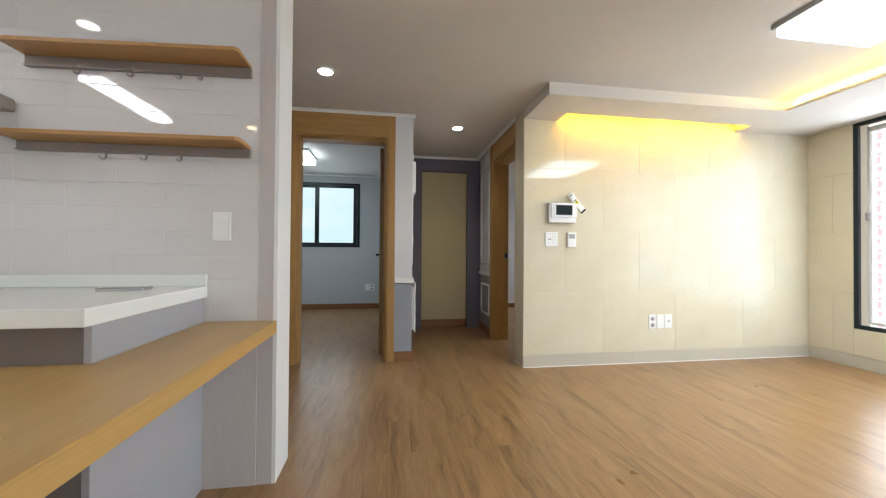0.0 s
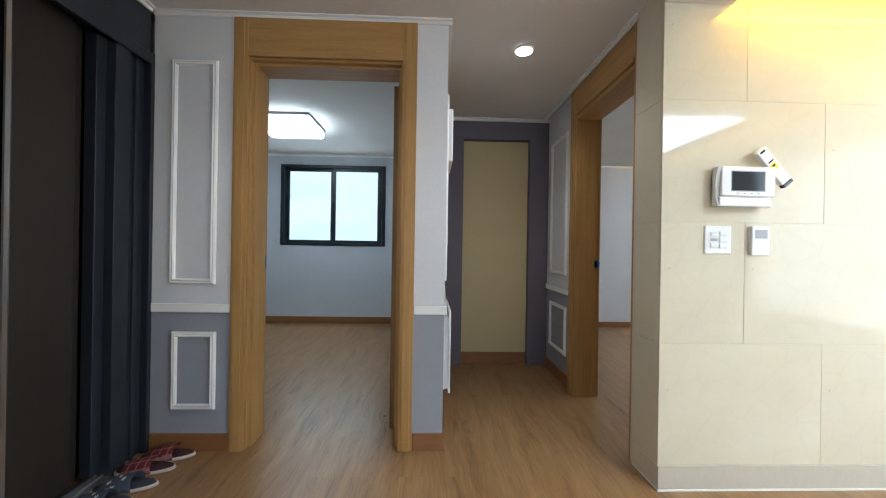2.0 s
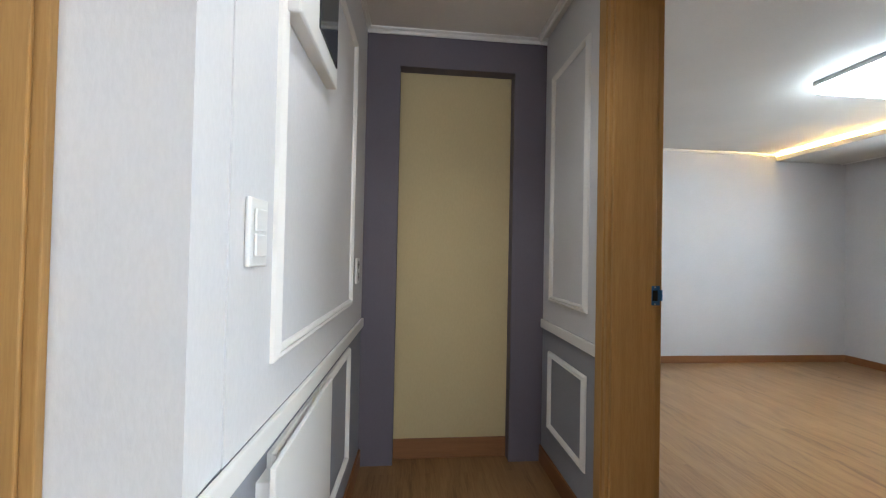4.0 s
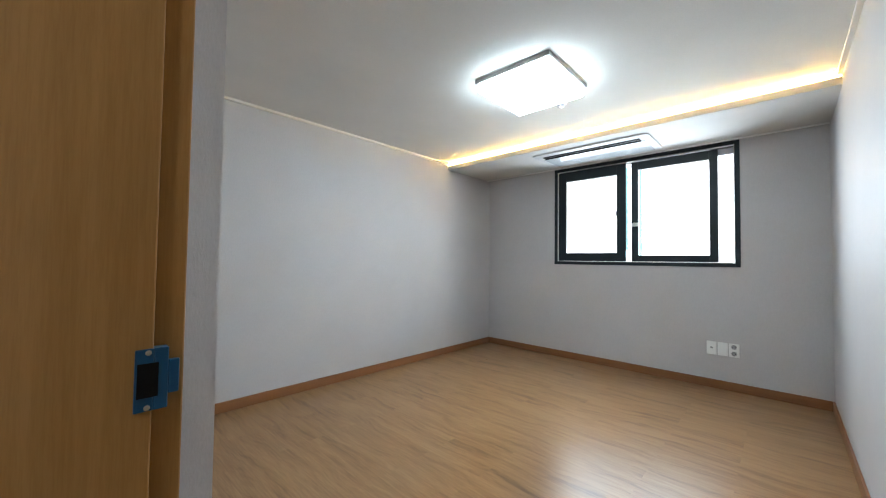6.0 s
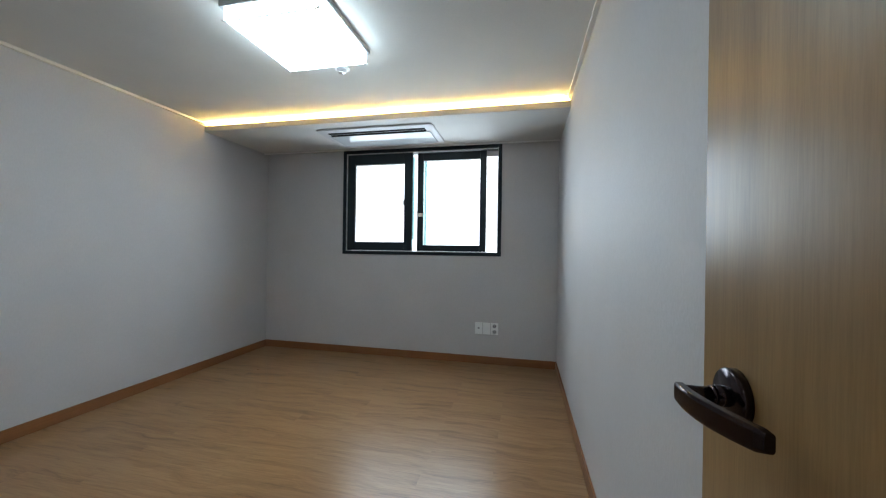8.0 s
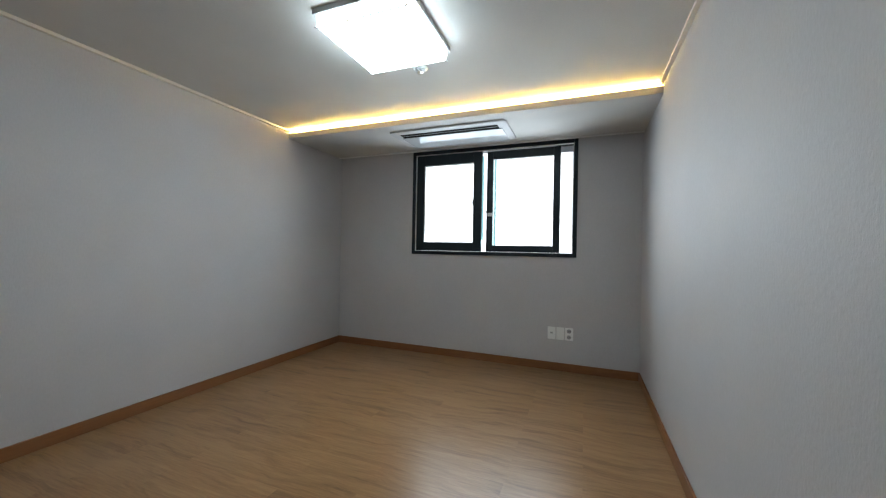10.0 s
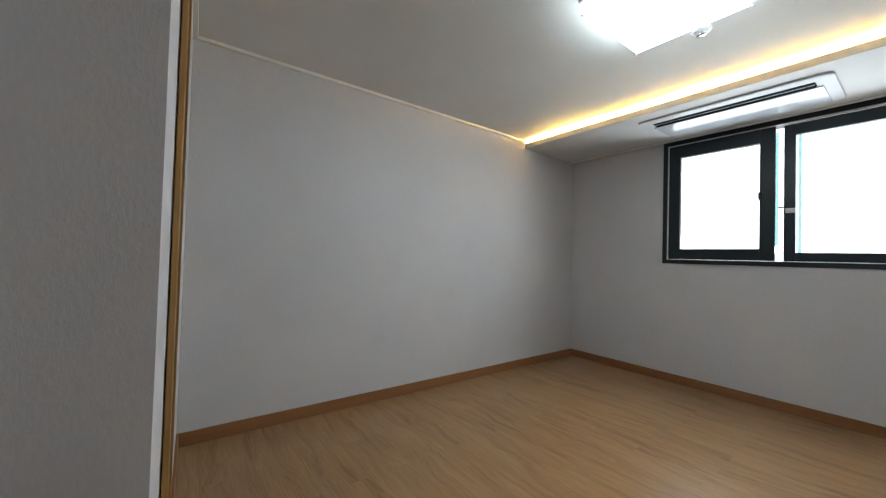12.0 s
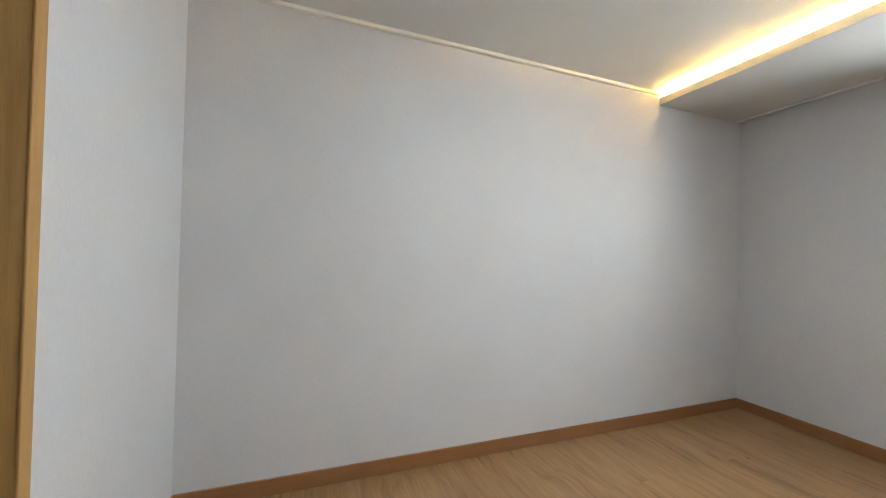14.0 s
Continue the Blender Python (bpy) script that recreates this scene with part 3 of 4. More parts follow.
for yy, zz in ((4.882, 1.605),):
    piece("latch", [(5.250, yy - 0.012, zz - 0.03, 5.271, yy + 0.012, zz + 0.03)], BLACKFRAME, w1, "small black sash latch", 0.005)
w3 = window_x("window_3", 4.104, 0.2, 2.748, 0.345, 2.172,
              [(1.45, 2.708, 0.075, WHITE, 0.022), (0.24, 1.50, 0.040, WHITE, 0.04)], "tall sliding window of the living room, black frame and white sashes", 0.02, False)
piece("latch", [(4.135, 2.676, 1.30, 4.172, 2.694, 1.37)], PLASTIC_GREY, w3, "grey sash latch", 0.006)

w2 = empty("window_2", -1.24, 6.63, 1.075, "black-framed sliding window with frosted panes in the small room", "window", kind="structure")
X0, X1, Z0, Z1 = -1.97, -0.52, 1.075, 2.20
piece("window_frame", [(X0, 6.618, Z0, X0 + 0.05, 6.75, Z1), (X1 - 0.05, 6.618, Z0, X1, 6.75, Z1), (X0 + 0.05, 6.618, Z0, X1 - 0.05, 6.75, Z0 + 0.04), (X0 + 0.05, 6.618, Z1 - 0.04, X1 - 0.05, 6.75, Z1)],
      BLACKFRAME, w2, "black foil window frame", 0.003)
for s0, s1, d in ((-1.925, -1.235, 0.045), (-1.275, -0.575, 0.012)):
    y = 6.63 + d
    piece("sash", [(s0, y, 1.105, s0 + 0.06, y + 0.03, 2.165), (s1 - 0.06, y, 1.105, s1, y + 0.03, 2.165), (s0 + 0.06, y, 1.105, s1 - 0.06, y + 0.03, 1.155), (s0 + 0.06, y, 2.115, s1 - 0.06, y + 0.03, 2.165)],
          BLACKFRAME, w2, "black sliding sash", 0.003)
    piece("clips", [(s0 + 0.062, y + 0.004, z, s0 + 0.085, y + 0.011, z + 0.006) for z in (1.40, 1.76)], PLASTIC_GREY, w2, "small grey screen clips")
    piece("pane", [(s0 + 0.06, y + 0.012, 1.155, s1 - 0.06, y + 0.016, 2.115)], FROST, w2, "frosted glass pane that glows in place of daylight")
piece("latch", [(-1.268, 6.622, 1.58, -1.248, 6.642, 1.66)], BLACKFRAME, w2, "small black sash latch", 0.004)

boxes("backdrop", [(7.0, 1.5, -0.5, 7.05, 8.0, 4.5)], OUTSIDE, None, "bright overcast glare outside the bedroom window", kind="structure")
boxes("backdrop", [(4.95, -3.5, -0.5, 5.0, 3.2, 4.5)], OUTSIDE_WARM, None, "bright yard outside the living room window", kind="structure")
boxes("ground", [(5.45, -12, -0.6, 30, 15, -0.5)], GROUT, None, "pale paved ground outside", kind="structure")


neighbour = empty("backdrop", 4.94, 3.09, -0.5, "pale wall corner outside the window, its reddish brick edge glowing in place of sunlight", "building", kind="structure")
# Outdoor brightness is put in as the bricks' own glow.
BRICK_GLOW = glow("glowing_pale_red_brick", (1.0, 0.74, 0.77), 1.15)
for i in range(34):
    z = -0.2 + i * 0.082
    off = 0.012 if i % 2 else 0.0
    piece("brick", [(4.925, 3.078 - off, z, 4.944, 3.098 - off * 0.4, z + (0.03 + 0.02 * ((i * 7) % 3)))], BRICK_GLOW, neighbour)


# ---- doors ----
def lever(parent, x, y, z, side, towards):
    """A dark bronze lever on a round rose. side: the way it stands off (y); towards: the way the lever points (x)."""
    h = empty("handle", x, y, z, "glossy dark bronze lever handle on a round rose")
    keep_place(h, parent)
    h.matrix_parent_inverse = Matrix.Translation(-Vector(parent.location))
    bm = bmesh.new()
    disc(bm, (0, 0, 0), (0, side, 0), 0.031, 0.011, 40, 0.002)
    part("rose", bm, BRONZE, h, "round bronze rose", True)
    bm = bmesh.new()
    tube(bm, [(0, side * 0.009, 0), (0, side * 0.022, 0)], 0.0115, 24)
    tube(bm, [(0, side * 0.022, 0), (0, side * 0.026, 0)], 0.0105, 24)
    tube(bm, [(0, side * 0.026, 0), (0, side * 0.052, 0)], 0.0088, 24)
    part("neck", bm, BRONZE, h, smooth=True)
    bm = bmesh.new()
    rows = []
    for i in range(19):
        u = i / 18
        x = towards * (-0.009 + 0.116 * u)
        y = side * (0.056 - 0.026 * u * u + 0.004 * math.sin(u * math.pi))
        half_z = 0.0105 + 0.0015 * math.sin(u * math.pi) - (0.002 if i in (0, 18) else 0)
        half_y = 0.0052 + 0.0010 * u - (0.0015 if i in (0, 18) else 0)
        ring = []
        for cy, cz in ((1, 0.72), (0.72, 1), (-0.72, 1), (-1, 0.72), (-1, -0.72), (-0.72, -1), (0.72, -1), (1, -0.72)):
            ring.append(bm.verts.new((x, y + side * cy * half_y, cz * half_z)))
        rows.append(ring)
    for r0, r1 in zip(rows, rows[1:]):
        for k in range(8):
            bm.faces.new((r0[k], r0[(k + 1) % 8], r1[(k + 1) % 8], r1[k]))
    bm.faces.new(rows[0])
    bm.faces.new(rows[-1])
    bmesh.ops.bevel(bm, geom=list(bm.edges), offset=0.0007, segments=1, affect="EDGES")
    part("lever", bm, BRONZE, h, "flat bowed lever")
    return h


d1 = empty("door_1", 1.37, 3.36, 0, "oak-look bedroom door, standing open against the wall, with lining and casing", "door", kind="structure")
piece("door_lining", [(1.172, 4.110, 0, 1.328, 4.15, 2.04), (1.328, 4.122, 0, 1.358, 4.15, 2.04), (1.172, 3.320, 0, 1.328, 3.352, 2.04), (1.328, 3.320, 0, 1.358, 3.340, 2.04)], DOORWOOD, d1, "oak-look door lining", 0.002)
piece("lining_head", [(1.172, 3.352, 2.005, 1.328, 4.110, 2.04), (1.328, 3.340, 2.017, 1.358, 4.122, 2.04)], DOORWOOD_Y, d1, "oak-look lining head", 0.002)
piece("casing", [(1.160, 4.122, 0, 1.172, 4.200, 2.235), (1.153, 4.140, 0, 1.160, 4.184, 2.22), (1.160, 3.298, 0, 1.172, 3.352, 2.235)], DOORWOOD, d1, "grooved oak-look casing", 0.002)
piece("head_panel", [(1.163, 3.352, 2.060, 1.172, 4.122, 2.230), (1.155, 3.352, 2.036, 1.172, 4.122, 2.060)], DOORWOOD_Y, d1, "wide oak-look panel above the doorway", 0.002)
sp = piece("strike_plate", [(1.312, 4.1075, 0.930, 1.328, 4.1105, 0.996), (1.328, 4.1075, 0.930, 1.341, 4.1225, 0.996), (1.341, 4.1075, 0.945, 1.351, 4.1115, 0.982)], BLUEFILM, d1, "strike plate still in blue protective film", 0.001)
piece("strike_hole", [(1.314, 4.1062, 0.945, 1.332, 4.1074, 0.981)], DARK, d1, "dark latch hole")
for zz in (0.934, 0.992):
    bm = bmesh.new()
    disc(bm, (1.323, 4.1073, zz), (0, -1, 0), 0.0028, 0.0012, 12)
    keep_place(part("screw", bm, STEEL, None, "small screw head", True), d1)
LEAF_Y = 3.434
piece("door_leaf", [(1.375, LEAF_Y - 0.038, 0.008, 2.200, LEAF_Y, 2.01)], LEAFWOOD, d1, "flat oak-look door leaf", 0.002)
lever(d1, 2.122, LEAF_Y, 0.972, 1, -1)
for zz in (0.25, 1.0, 1.75):
    bm = bmesh.new()
    tube(bm, [(1.366, LEAF_Y + 0.004, zz - 0.05), (1.366, LEAF_Y + 0.004, zz + 0.05)], 0.007, 12)
    keep_place(part("hinge", bm, STEEL, None, "steel butt hinge", True), d1)

d2 = empty("door_2", -0.80, 3.42, 0, "oak-look doorway of the small room, door standing open inward", "door", kind="structure")
piece("door_lining", [(-0.83, 3.43, 0, -0.815, 3.64, 2.035), (-0.815, 3.46, 0, -0.80, 3.59, 2.02), (-0.039, 3.43, 0, -0.024, 3.64, 2.035), (-0.054, 3.46, 0, -0.039, 3.59, 2.02)], DOORWOOD, d2, "oak-look door lining", 0.002)
piece("lining_head", [(-0.815, 3.43, 2.02, -0.039, 3.64, 2.035), (-0.80, 3.46, 2.005, -0.054, 3.59, 2.02)], DOORWOOD_X, d2, "oak-look lining head", 0.002)
piece("casing", [(-0.896, 3.413, 0, -0.822, 3.425, 2.232), (-0.880, 3.407, 0, -0.840, 3.413, 2.21), (-0.030, 3.413, 0, 0.044, 3.425, 2.232), (-0.014, 3.407, 0, 0.028, 3.413, 2.21)], DOORWOOD, d2, "grooved oak-look casing", 0.002)
piece("head_panel", [(-0.822, 3.414, 2.058, -0.030, 3.425, 2.232), (-0.822, 3.407, 2.030, -0.030, 3.425, 2.058)], DOORWOOD_X, d2, "wide oak-look panel above the doorway", 0.002)
piece("door_leaf", [(-0.098, 3.642, 0.008, -0.060, 4.445, 2.0)], LEAFWOOD, d2, "flat oak-look door leaf", 0.002)
bm = bmesh.new()
disc(bm, (-0.098, 4.375, 0.965), (-1, 0, 0), 0.026, 0.010, 32)
tube(bm, [(-0.10, 4.375, 0.965), (-0.152, 4.375, 0.965)], 0.009, 16)
tube(bm, [(-0.152, 4.385, 0.965), (-0.149, 4.32, 0.965), (-0.142, 4.26, 0.96)], 0.009, 16)
keep_place(part("handle", bm, BRONZE, None, "dark bronze lever handle", True), d2)
piece("strike_plate", [(-0.8152, 3.60, 0.93, -0.8135, 3.635, 1.0)], BLUEFILM, d2, "strike plate in blue film")

d3 = empty("door_3", 1.66, 5.10, 0, "oak-look bathroom doorway with lining and thin casing", "door", kind="structure")
piece("door_lining", [(1.533, 5.678, 0, 1.649, 5.7135, 2.04), (1.490, 5.708, 0, 1.533, 5.7295, 2.04), (1.486, 5.115, 0, 1.656, 5.125, 2.04)], DOORWOOD, d3, "oak-look door lining", 0.002)
piece("lining_head", [(1.490, 5.125, 2.01, 1.648, 5.678, 2.0398)], DOORWOOD_Y, d3, "oak-look lining head", 0.002)
piece("casing", [(1.65, 5.078, 0, 1.662, 5.115, 2.07), (1.649, 5.676, 0, 1.655, 5.713, 2.04), (1.65, 5.115, 2.04, 1.662, 5.713, 2.07)], DOORWOOD, d3, "thin oak-look casing", 0.002)
for ob in d3.children:
    for v in ob.data.vertices:
        if v.co.x > 1.59 and v.co.y < 5.66:
            v.co.x -= 0.034 * (5.72 - v.co.y)
piece("strike_plate", [(1.500, 5.7045, 0.872, 1.530, 5.708, 0.942), (1.484, 5.704, 0.890, 1.500, 5.708, 0.926)], BLUEFILM_DARK, d3, "strike plate in blue protective film", 0.001)
piece("strike_hole", [(1.506, 5.703, 0.890, 1.520, 5.7044, 0.926)], DARK, d3, "dark latch hole")
for zz in (0.880, 0.934):
    bm = bmesh.new()
    disc(bm, (1.513, 5.7045, zz), (0, -1, 0), 0.0028, 0.0012, 12)
    keep_place(part("screw", bm, STEEL, None, "small screw head", True), d3)

d4 = empty("door_4", -1.30, 1.95, 0, "dark slate sliding entry door with a dark brown leaf, closed", "door", kind="structure")
piece("door_frame", [(-1.40, 3.400, 0, -1.295, 3.425, 2.03), (-1.40, 3.20, 0, -1.300, 3.283, 2.0), (-1.40, 3.283, 0, -1.330, 3.400, 2.0), (-1.40, 3.335, 0, -1.318, 3.352, 2.0), (-1.40, 1.934, 0, -1.30, 2.0, 2.0)], SLATE, d4, "dark slate upright frame", 0.003)
piece("door_header", [(-1.40, 1.934, 2.0, -1.302, 3.400, H - 0.03), (-1.302, 1.934, 1.965, -1.290, 3.400, 2.020)], SLATE, d4, "dark slate header", 0.003)
piece("frame_side", [(-1.39, 3.150, 0.03, -1.34, 3.20, 2.0)], SLATE, d4, "dark slate inner stile", 0.003)
piece("door_leaf", [(-1.44, 2.0, 0.03, -1.40, 3.150, 2.0), (-1.40, 2.86, 0.03, -1.372, 3.095, 2.0)], BROWNLEAF, d4, "dark brown sliding leaf", 0.003)
piece("leaf_bead", [(-1.376, 2.84, 0.03, -1.368, 2.856, 1.93)], ALU, d4, "slim metal bead on the leaf")
piece("closing_panel", [(-1.55, 1.934, 0, -1.46, 3.52, H)], SLATE, d4, "dark backing of the door recess")
boxes("threshold", [(-1.40, 2.0, 0, -1.29, 3.20, 0.010), (-1.365, 2.0, 0.010, -1.357, 3.20, 0.020), (-1.335, 2.0, 0.010, -1.327, 3.20, 0.020)], ALU, None, "silver ribbed aluminium door threshold on the floor", 0.001, kind="structure")


# ---- lights that the rooms show, and an added bathroom fill ----
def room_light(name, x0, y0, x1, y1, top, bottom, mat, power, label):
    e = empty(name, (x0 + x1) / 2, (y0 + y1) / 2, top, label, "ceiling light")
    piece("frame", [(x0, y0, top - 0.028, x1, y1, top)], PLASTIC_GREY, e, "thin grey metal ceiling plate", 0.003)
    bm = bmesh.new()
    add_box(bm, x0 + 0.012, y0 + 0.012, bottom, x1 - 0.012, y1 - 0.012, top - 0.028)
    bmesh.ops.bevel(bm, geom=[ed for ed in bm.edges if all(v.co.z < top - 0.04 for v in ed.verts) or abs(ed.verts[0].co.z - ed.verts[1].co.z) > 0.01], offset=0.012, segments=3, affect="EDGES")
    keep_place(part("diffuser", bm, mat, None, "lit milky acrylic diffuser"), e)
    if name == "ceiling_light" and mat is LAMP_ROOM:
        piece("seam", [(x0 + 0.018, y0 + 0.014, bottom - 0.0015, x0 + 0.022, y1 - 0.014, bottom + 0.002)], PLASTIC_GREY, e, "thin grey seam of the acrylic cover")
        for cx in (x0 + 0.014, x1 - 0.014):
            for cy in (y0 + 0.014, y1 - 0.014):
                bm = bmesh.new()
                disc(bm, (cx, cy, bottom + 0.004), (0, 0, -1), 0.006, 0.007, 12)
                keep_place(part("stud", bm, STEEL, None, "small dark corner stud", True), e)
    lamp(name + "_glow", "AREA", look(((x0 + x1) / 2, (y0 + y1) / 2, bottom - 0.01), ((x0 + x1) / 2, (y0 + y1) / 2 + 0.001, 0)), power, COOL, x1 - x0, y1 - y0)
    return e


room_light("ceiling_light", 3.045, 4.525, 3.565, 5.035, HB, 2.158, LAMP_ROOM, 1.5, "square flat lit ceiling light with milky acrylic cover in the bedroom")
room_light("ceiling_light", -1.64, 5.03, -1.06, 5.57, H2, 2.245, LAMP_SMALL, 1.5, "square flat lit ceiling light in the small room")
for i in range(2):
    room_light("ceiling_light", 2.07, 0.74 + i * 0.53, 2.71, 1.26 + i * 0.53, H, 2.18, LAMP_LIVING, 27, "large rectangular lit ceiling light in the living room")


def strip_light(x0, x1, y0, y1):
    e = empty("ceiling_light", (x0 + x1) / 2, (y0 + y1) / 2, H, "long lit kitchen ceiling light, one wide and one narrow strip", "ceiling light")
    piece("frame", [(x0 - 0.01, y0 - 0.01, H - 0.02, x1 + 0.01, y1 + 0.01, H)], PLASTIC_GREY, e, "thin grey metal ceiling plate", 0.003)
    for a, b in ((x0, x0 + 0.10), (x0 + 0.118, x1)):
        piece("diffuser", [(a, y0, H - 0.06, b, y1, H - 0.02)], LAMP_KITCHEN, e, "lit milky acrylic strip", 0.006)


strip_light(-2.20, -2.045, -0.38, 0.47)


def downlight(x, y, label, lens=None, power=17, tint=(1.0, 0.97, 0.92)):
    e = empty("downlight", x, y, H, label, "downlight", "recessed downlights")
    bm = bmesh.new()
    tube(bm, [(0, 0, 0.0), (0, 0, -0.006), (0, 0, -0.009)], [0.058, 0.058, 0.050], 40, caps=True)
    part("ring", bm, WHITE, e, "white ring", True)
    bm = bmesh.new()
    tube(bm, [(0, 0, -0.0095), (0, 0, -0.0125)], [0.049, 0.046], 40)
    part("lens", bm, lens or LAMP_DOWN, e, "lit lens", True)
    lamp("downlight_beam", "SPOT", look((x, y, H - 0.02), (x, y + 0.001, 0)), power, tint, 130)
    return e


downlight(-0.455, 2.70, "round lit recessed downlight in the ceiling before the entry")
downlight(0.668, 3.68, "round lit recessed downlight in the hall ceiling")
downlight(-1.68, 1.10, "round lit recessed downlight over the kitchen worktop", None, 8)
downlight(-1.39, -0.53, "round warm lit recessed downlight over the kitchen floor", LAMP_WARM, 7, (1.0, 0.82, 0.55))
# Unseen lamp added to brighten the bathroom tiles.
room_light("ceiling_light", 0.60, 5.60, 0.90, 5.90, 2.25, 2.19, LAMP_SMALL, 1.0, "small square lit box added unseen in the bathroom as fill light")
# Glowing sheet added beyond the south gap as more fill.
boxes("backdrop", [(-2.0, -4.6, -0.5, 5.5, -4.55, 4.5)], OUTSIDE_WARM, None, "added glowing sheet behind the unseen south opening", kind="structure")

sd = empty("fire_sprinkler", 3.728, 4.785, HB, "small round chrome fire sprinkler with white ring beside the ceiling light", "fire sprinkler")
bm = bmesh.new()
tube(bm, [(0, 0, 0), (0, 0, -0.004), (0, 0, -0.007)], [0.046, 0.046, 0.040], 36)
part("ring", bm, PLASTIC, sd, "white escutcheon ring", True)
bm = bmesh.new()
tube(bm, [(0, 0, -0.007), (0, 0, -0.013)], [0.032, 0.028], 36)
part("cup", bm, PLASTIC_GREY, sd, "grey recessed cup", True)
bm = bmesh.new()
tube(bm, [(0, 0, -0.013), (0, 0, -0.024), (0, 0, -0.026), (0, 0, -0.029)], [0.009, 0.009, 0.022, 0.020], 32)
part("deflector", bm, CHROME, sd, "chrome deflector", True)


# ---- bedroom: air conditioner and sockets ----
ac = empty("air_conditioner", 4.80, 4.94, 2.168, "slim white one-way cassette air conditioner in the dropped ceiling band", "air conditioner")
bm = bmesh.new()
outline = []
for cx, cy, a0 in ((5.03, 5.44, 0), (4.59, 5.44, 90), (4.59, 4.46, 180), (5.03, 4.46, 270)):
    for k in range(7):
        a = radians(a0 + 15 * k)
        outline.append((cx + 0.045 * math.cos(a), cy + 0.045 * math.sin(a), math.cos(a), math.sin(a)))
rings = [[bm.verts.new((x - cx * d, y - cy * d, z)) for x, y, cx, cy in outline] for d, z in ((0, 2.168), (0, 2.160), (0.004, 2.156), (0.012, 2.154))]
for r0, r1 in zip(rings, rings[1:]):
    for k in range(28):
        bm.faces.new((r0[k], r0[(k + 1) % 28], r1[(k + 1) % 28], r1[k]))
bm.faces.new(rings[0])
bm.faces.new(rings[-1])
keep_place(part("panel", bm, AC_WHITE, None, "satin white panel"), ac)
piece("outlet_slot", [(4.625, 4.50, 2.1510, 4.700, 5.40, 2.1545)], DARK, ac, "dark air outlet slot")
piece("louvre", [(4.655, 4.505, 2.1470, 4.658, 5.395, 2.1510)], PLASTIC_GREY, ac, "thin louvre")
piece("louvre", [(4.680, 4.505, 2.1450, 4.698, 5.395, 2.1510)], DARK, ac, "dark louvre blade")
piece("intake_panel", [(4.712, 4.475, 2.1475, 5.045, 5.425, 2.1545)], AC_GLOSS, ac, "glossy white intake panel", 0.003)


def wall_box(name, kind, m, w, h, label, category, parts):
    """A plate on a wall: built flat in x (width) and z (height), facing -y, then set at the pose m."""
    e = new(name)
    tagged(e, label, category)
    boxes("plate", [(-w / 2, -0.009, -h / 2, w / 2, 0, h / 2)], PLASTIC, e, "white plastic plate", 0.003)
    if kind == "socket":
        for sy in (-0.028, 0.028):
            bm = bmesh.new()
            tube(bm, [(0, -0.009, sy), (0, -0.0105, sy)], 0.019, 28)
            part("socket", bm, PLASTIC_GREY, e, "round recessed socket", True)
            bm = bmesh.new()
            for sx in (-0.009, 0.009):
                disc(bm, (sx, -0.0102, sy), (0, -1, 0), 0.003, 0.001, 10)
            part("pin_holes", bm, DARK, e, "dark pin holes")
    elif kind == "jack":
        boxes("jack", [(-0.010, -0.0105, -0.006, 0.010, -0.009, 0.010)], PLASTIC_GREY, e, "small jack opening", 0.001)
    elif kind == "switch":
        n = parts
        for i in range(n):
            z0 = -h / 2 + 0.016 + i * (h - 0.032) / n
            boxes("rocker", [(-w / 2 + 0.014, -0.014, z0 + 0.002, w / 2 - 0.014, -0.009, z0 + (h - 0.032) / n - 0.002)], PLASTIC, e, "white rocker", 0.003)
    elif kind == "keypad":
        for i, j, hz in ((-1, 1, 0.010), (-1, -1, 0.010), (1, 1.12, 0.0105), (1, 0, 0.0105), (1, -1.12, 0.0105)):
            boxes("rocker", [(i * 0.020 - 0.0175, -0.014, j * 0.024 - hz, i * 0.020 + 0.0175, -0.009, j * 0.024 + hz)], PLASTIC, e, "white rocker", 0.003)
        boxes("label_strip", [(-0.036, -0.0098, -0.006, -0.004, -0.009, 0.006)], PLASTIC_GREY, e, "small grey label strip")
    e.matrix_world = m
    return e


for i, kind in enumerate(("jack", "blank", "socket")):
    wall_box("wall_outlet", kind, pose(5.258, 4.088 - i * 0.078, 0.349, 0, 0, -90), 0.072, 0.116, "white wall plate low on the bedroom window wall", "wall outlet", 0)
for i, kind in enumerate(("socket", "blank", "jack")):
    wall_box("wall_outlet", kind, pose(2.385 + i * 0.081, 3.10, 0.374, 0, 0, 0), 0.074, 0.128, "white wall plate low on the marble wall", "wall outlet", 0)
wall_box("light_switch", "keypad", pose(1.405, 3.10, 1.116), 0.118, 0.124, "white five-gang light switch on the marble wall", "light switch", 0)
wall_box("light_switch", "switch", pose(-0.703, 1.737, 1.095), 0.072, 0.120, "white three-gang light switch on the kitchen tiles", "light switch", 3)
wall_box("light_switch", "switch", pose(0.210, 3.603, 1.122, 0, 0, 88.5), 0.072, 0.120, "white light switch on the hall wall by the corner", "light switch", 2)
wall_box("wall_outlet", "socket", pose(0.238, 4.655, 1.005, 0, 0, 88.5), 0.072, 0.118, "white double socket on the hall wall", "wall outlet", 0)
for i, kind in enumerate(("blank", "socket")):
    wall_box("wall_outlet", kind, pose(-0.38 + i * 0.08, 6.63, 0.375), 0.074, 0.118, "white wall plate low on the small room's window wall", "wall outlet", 0)

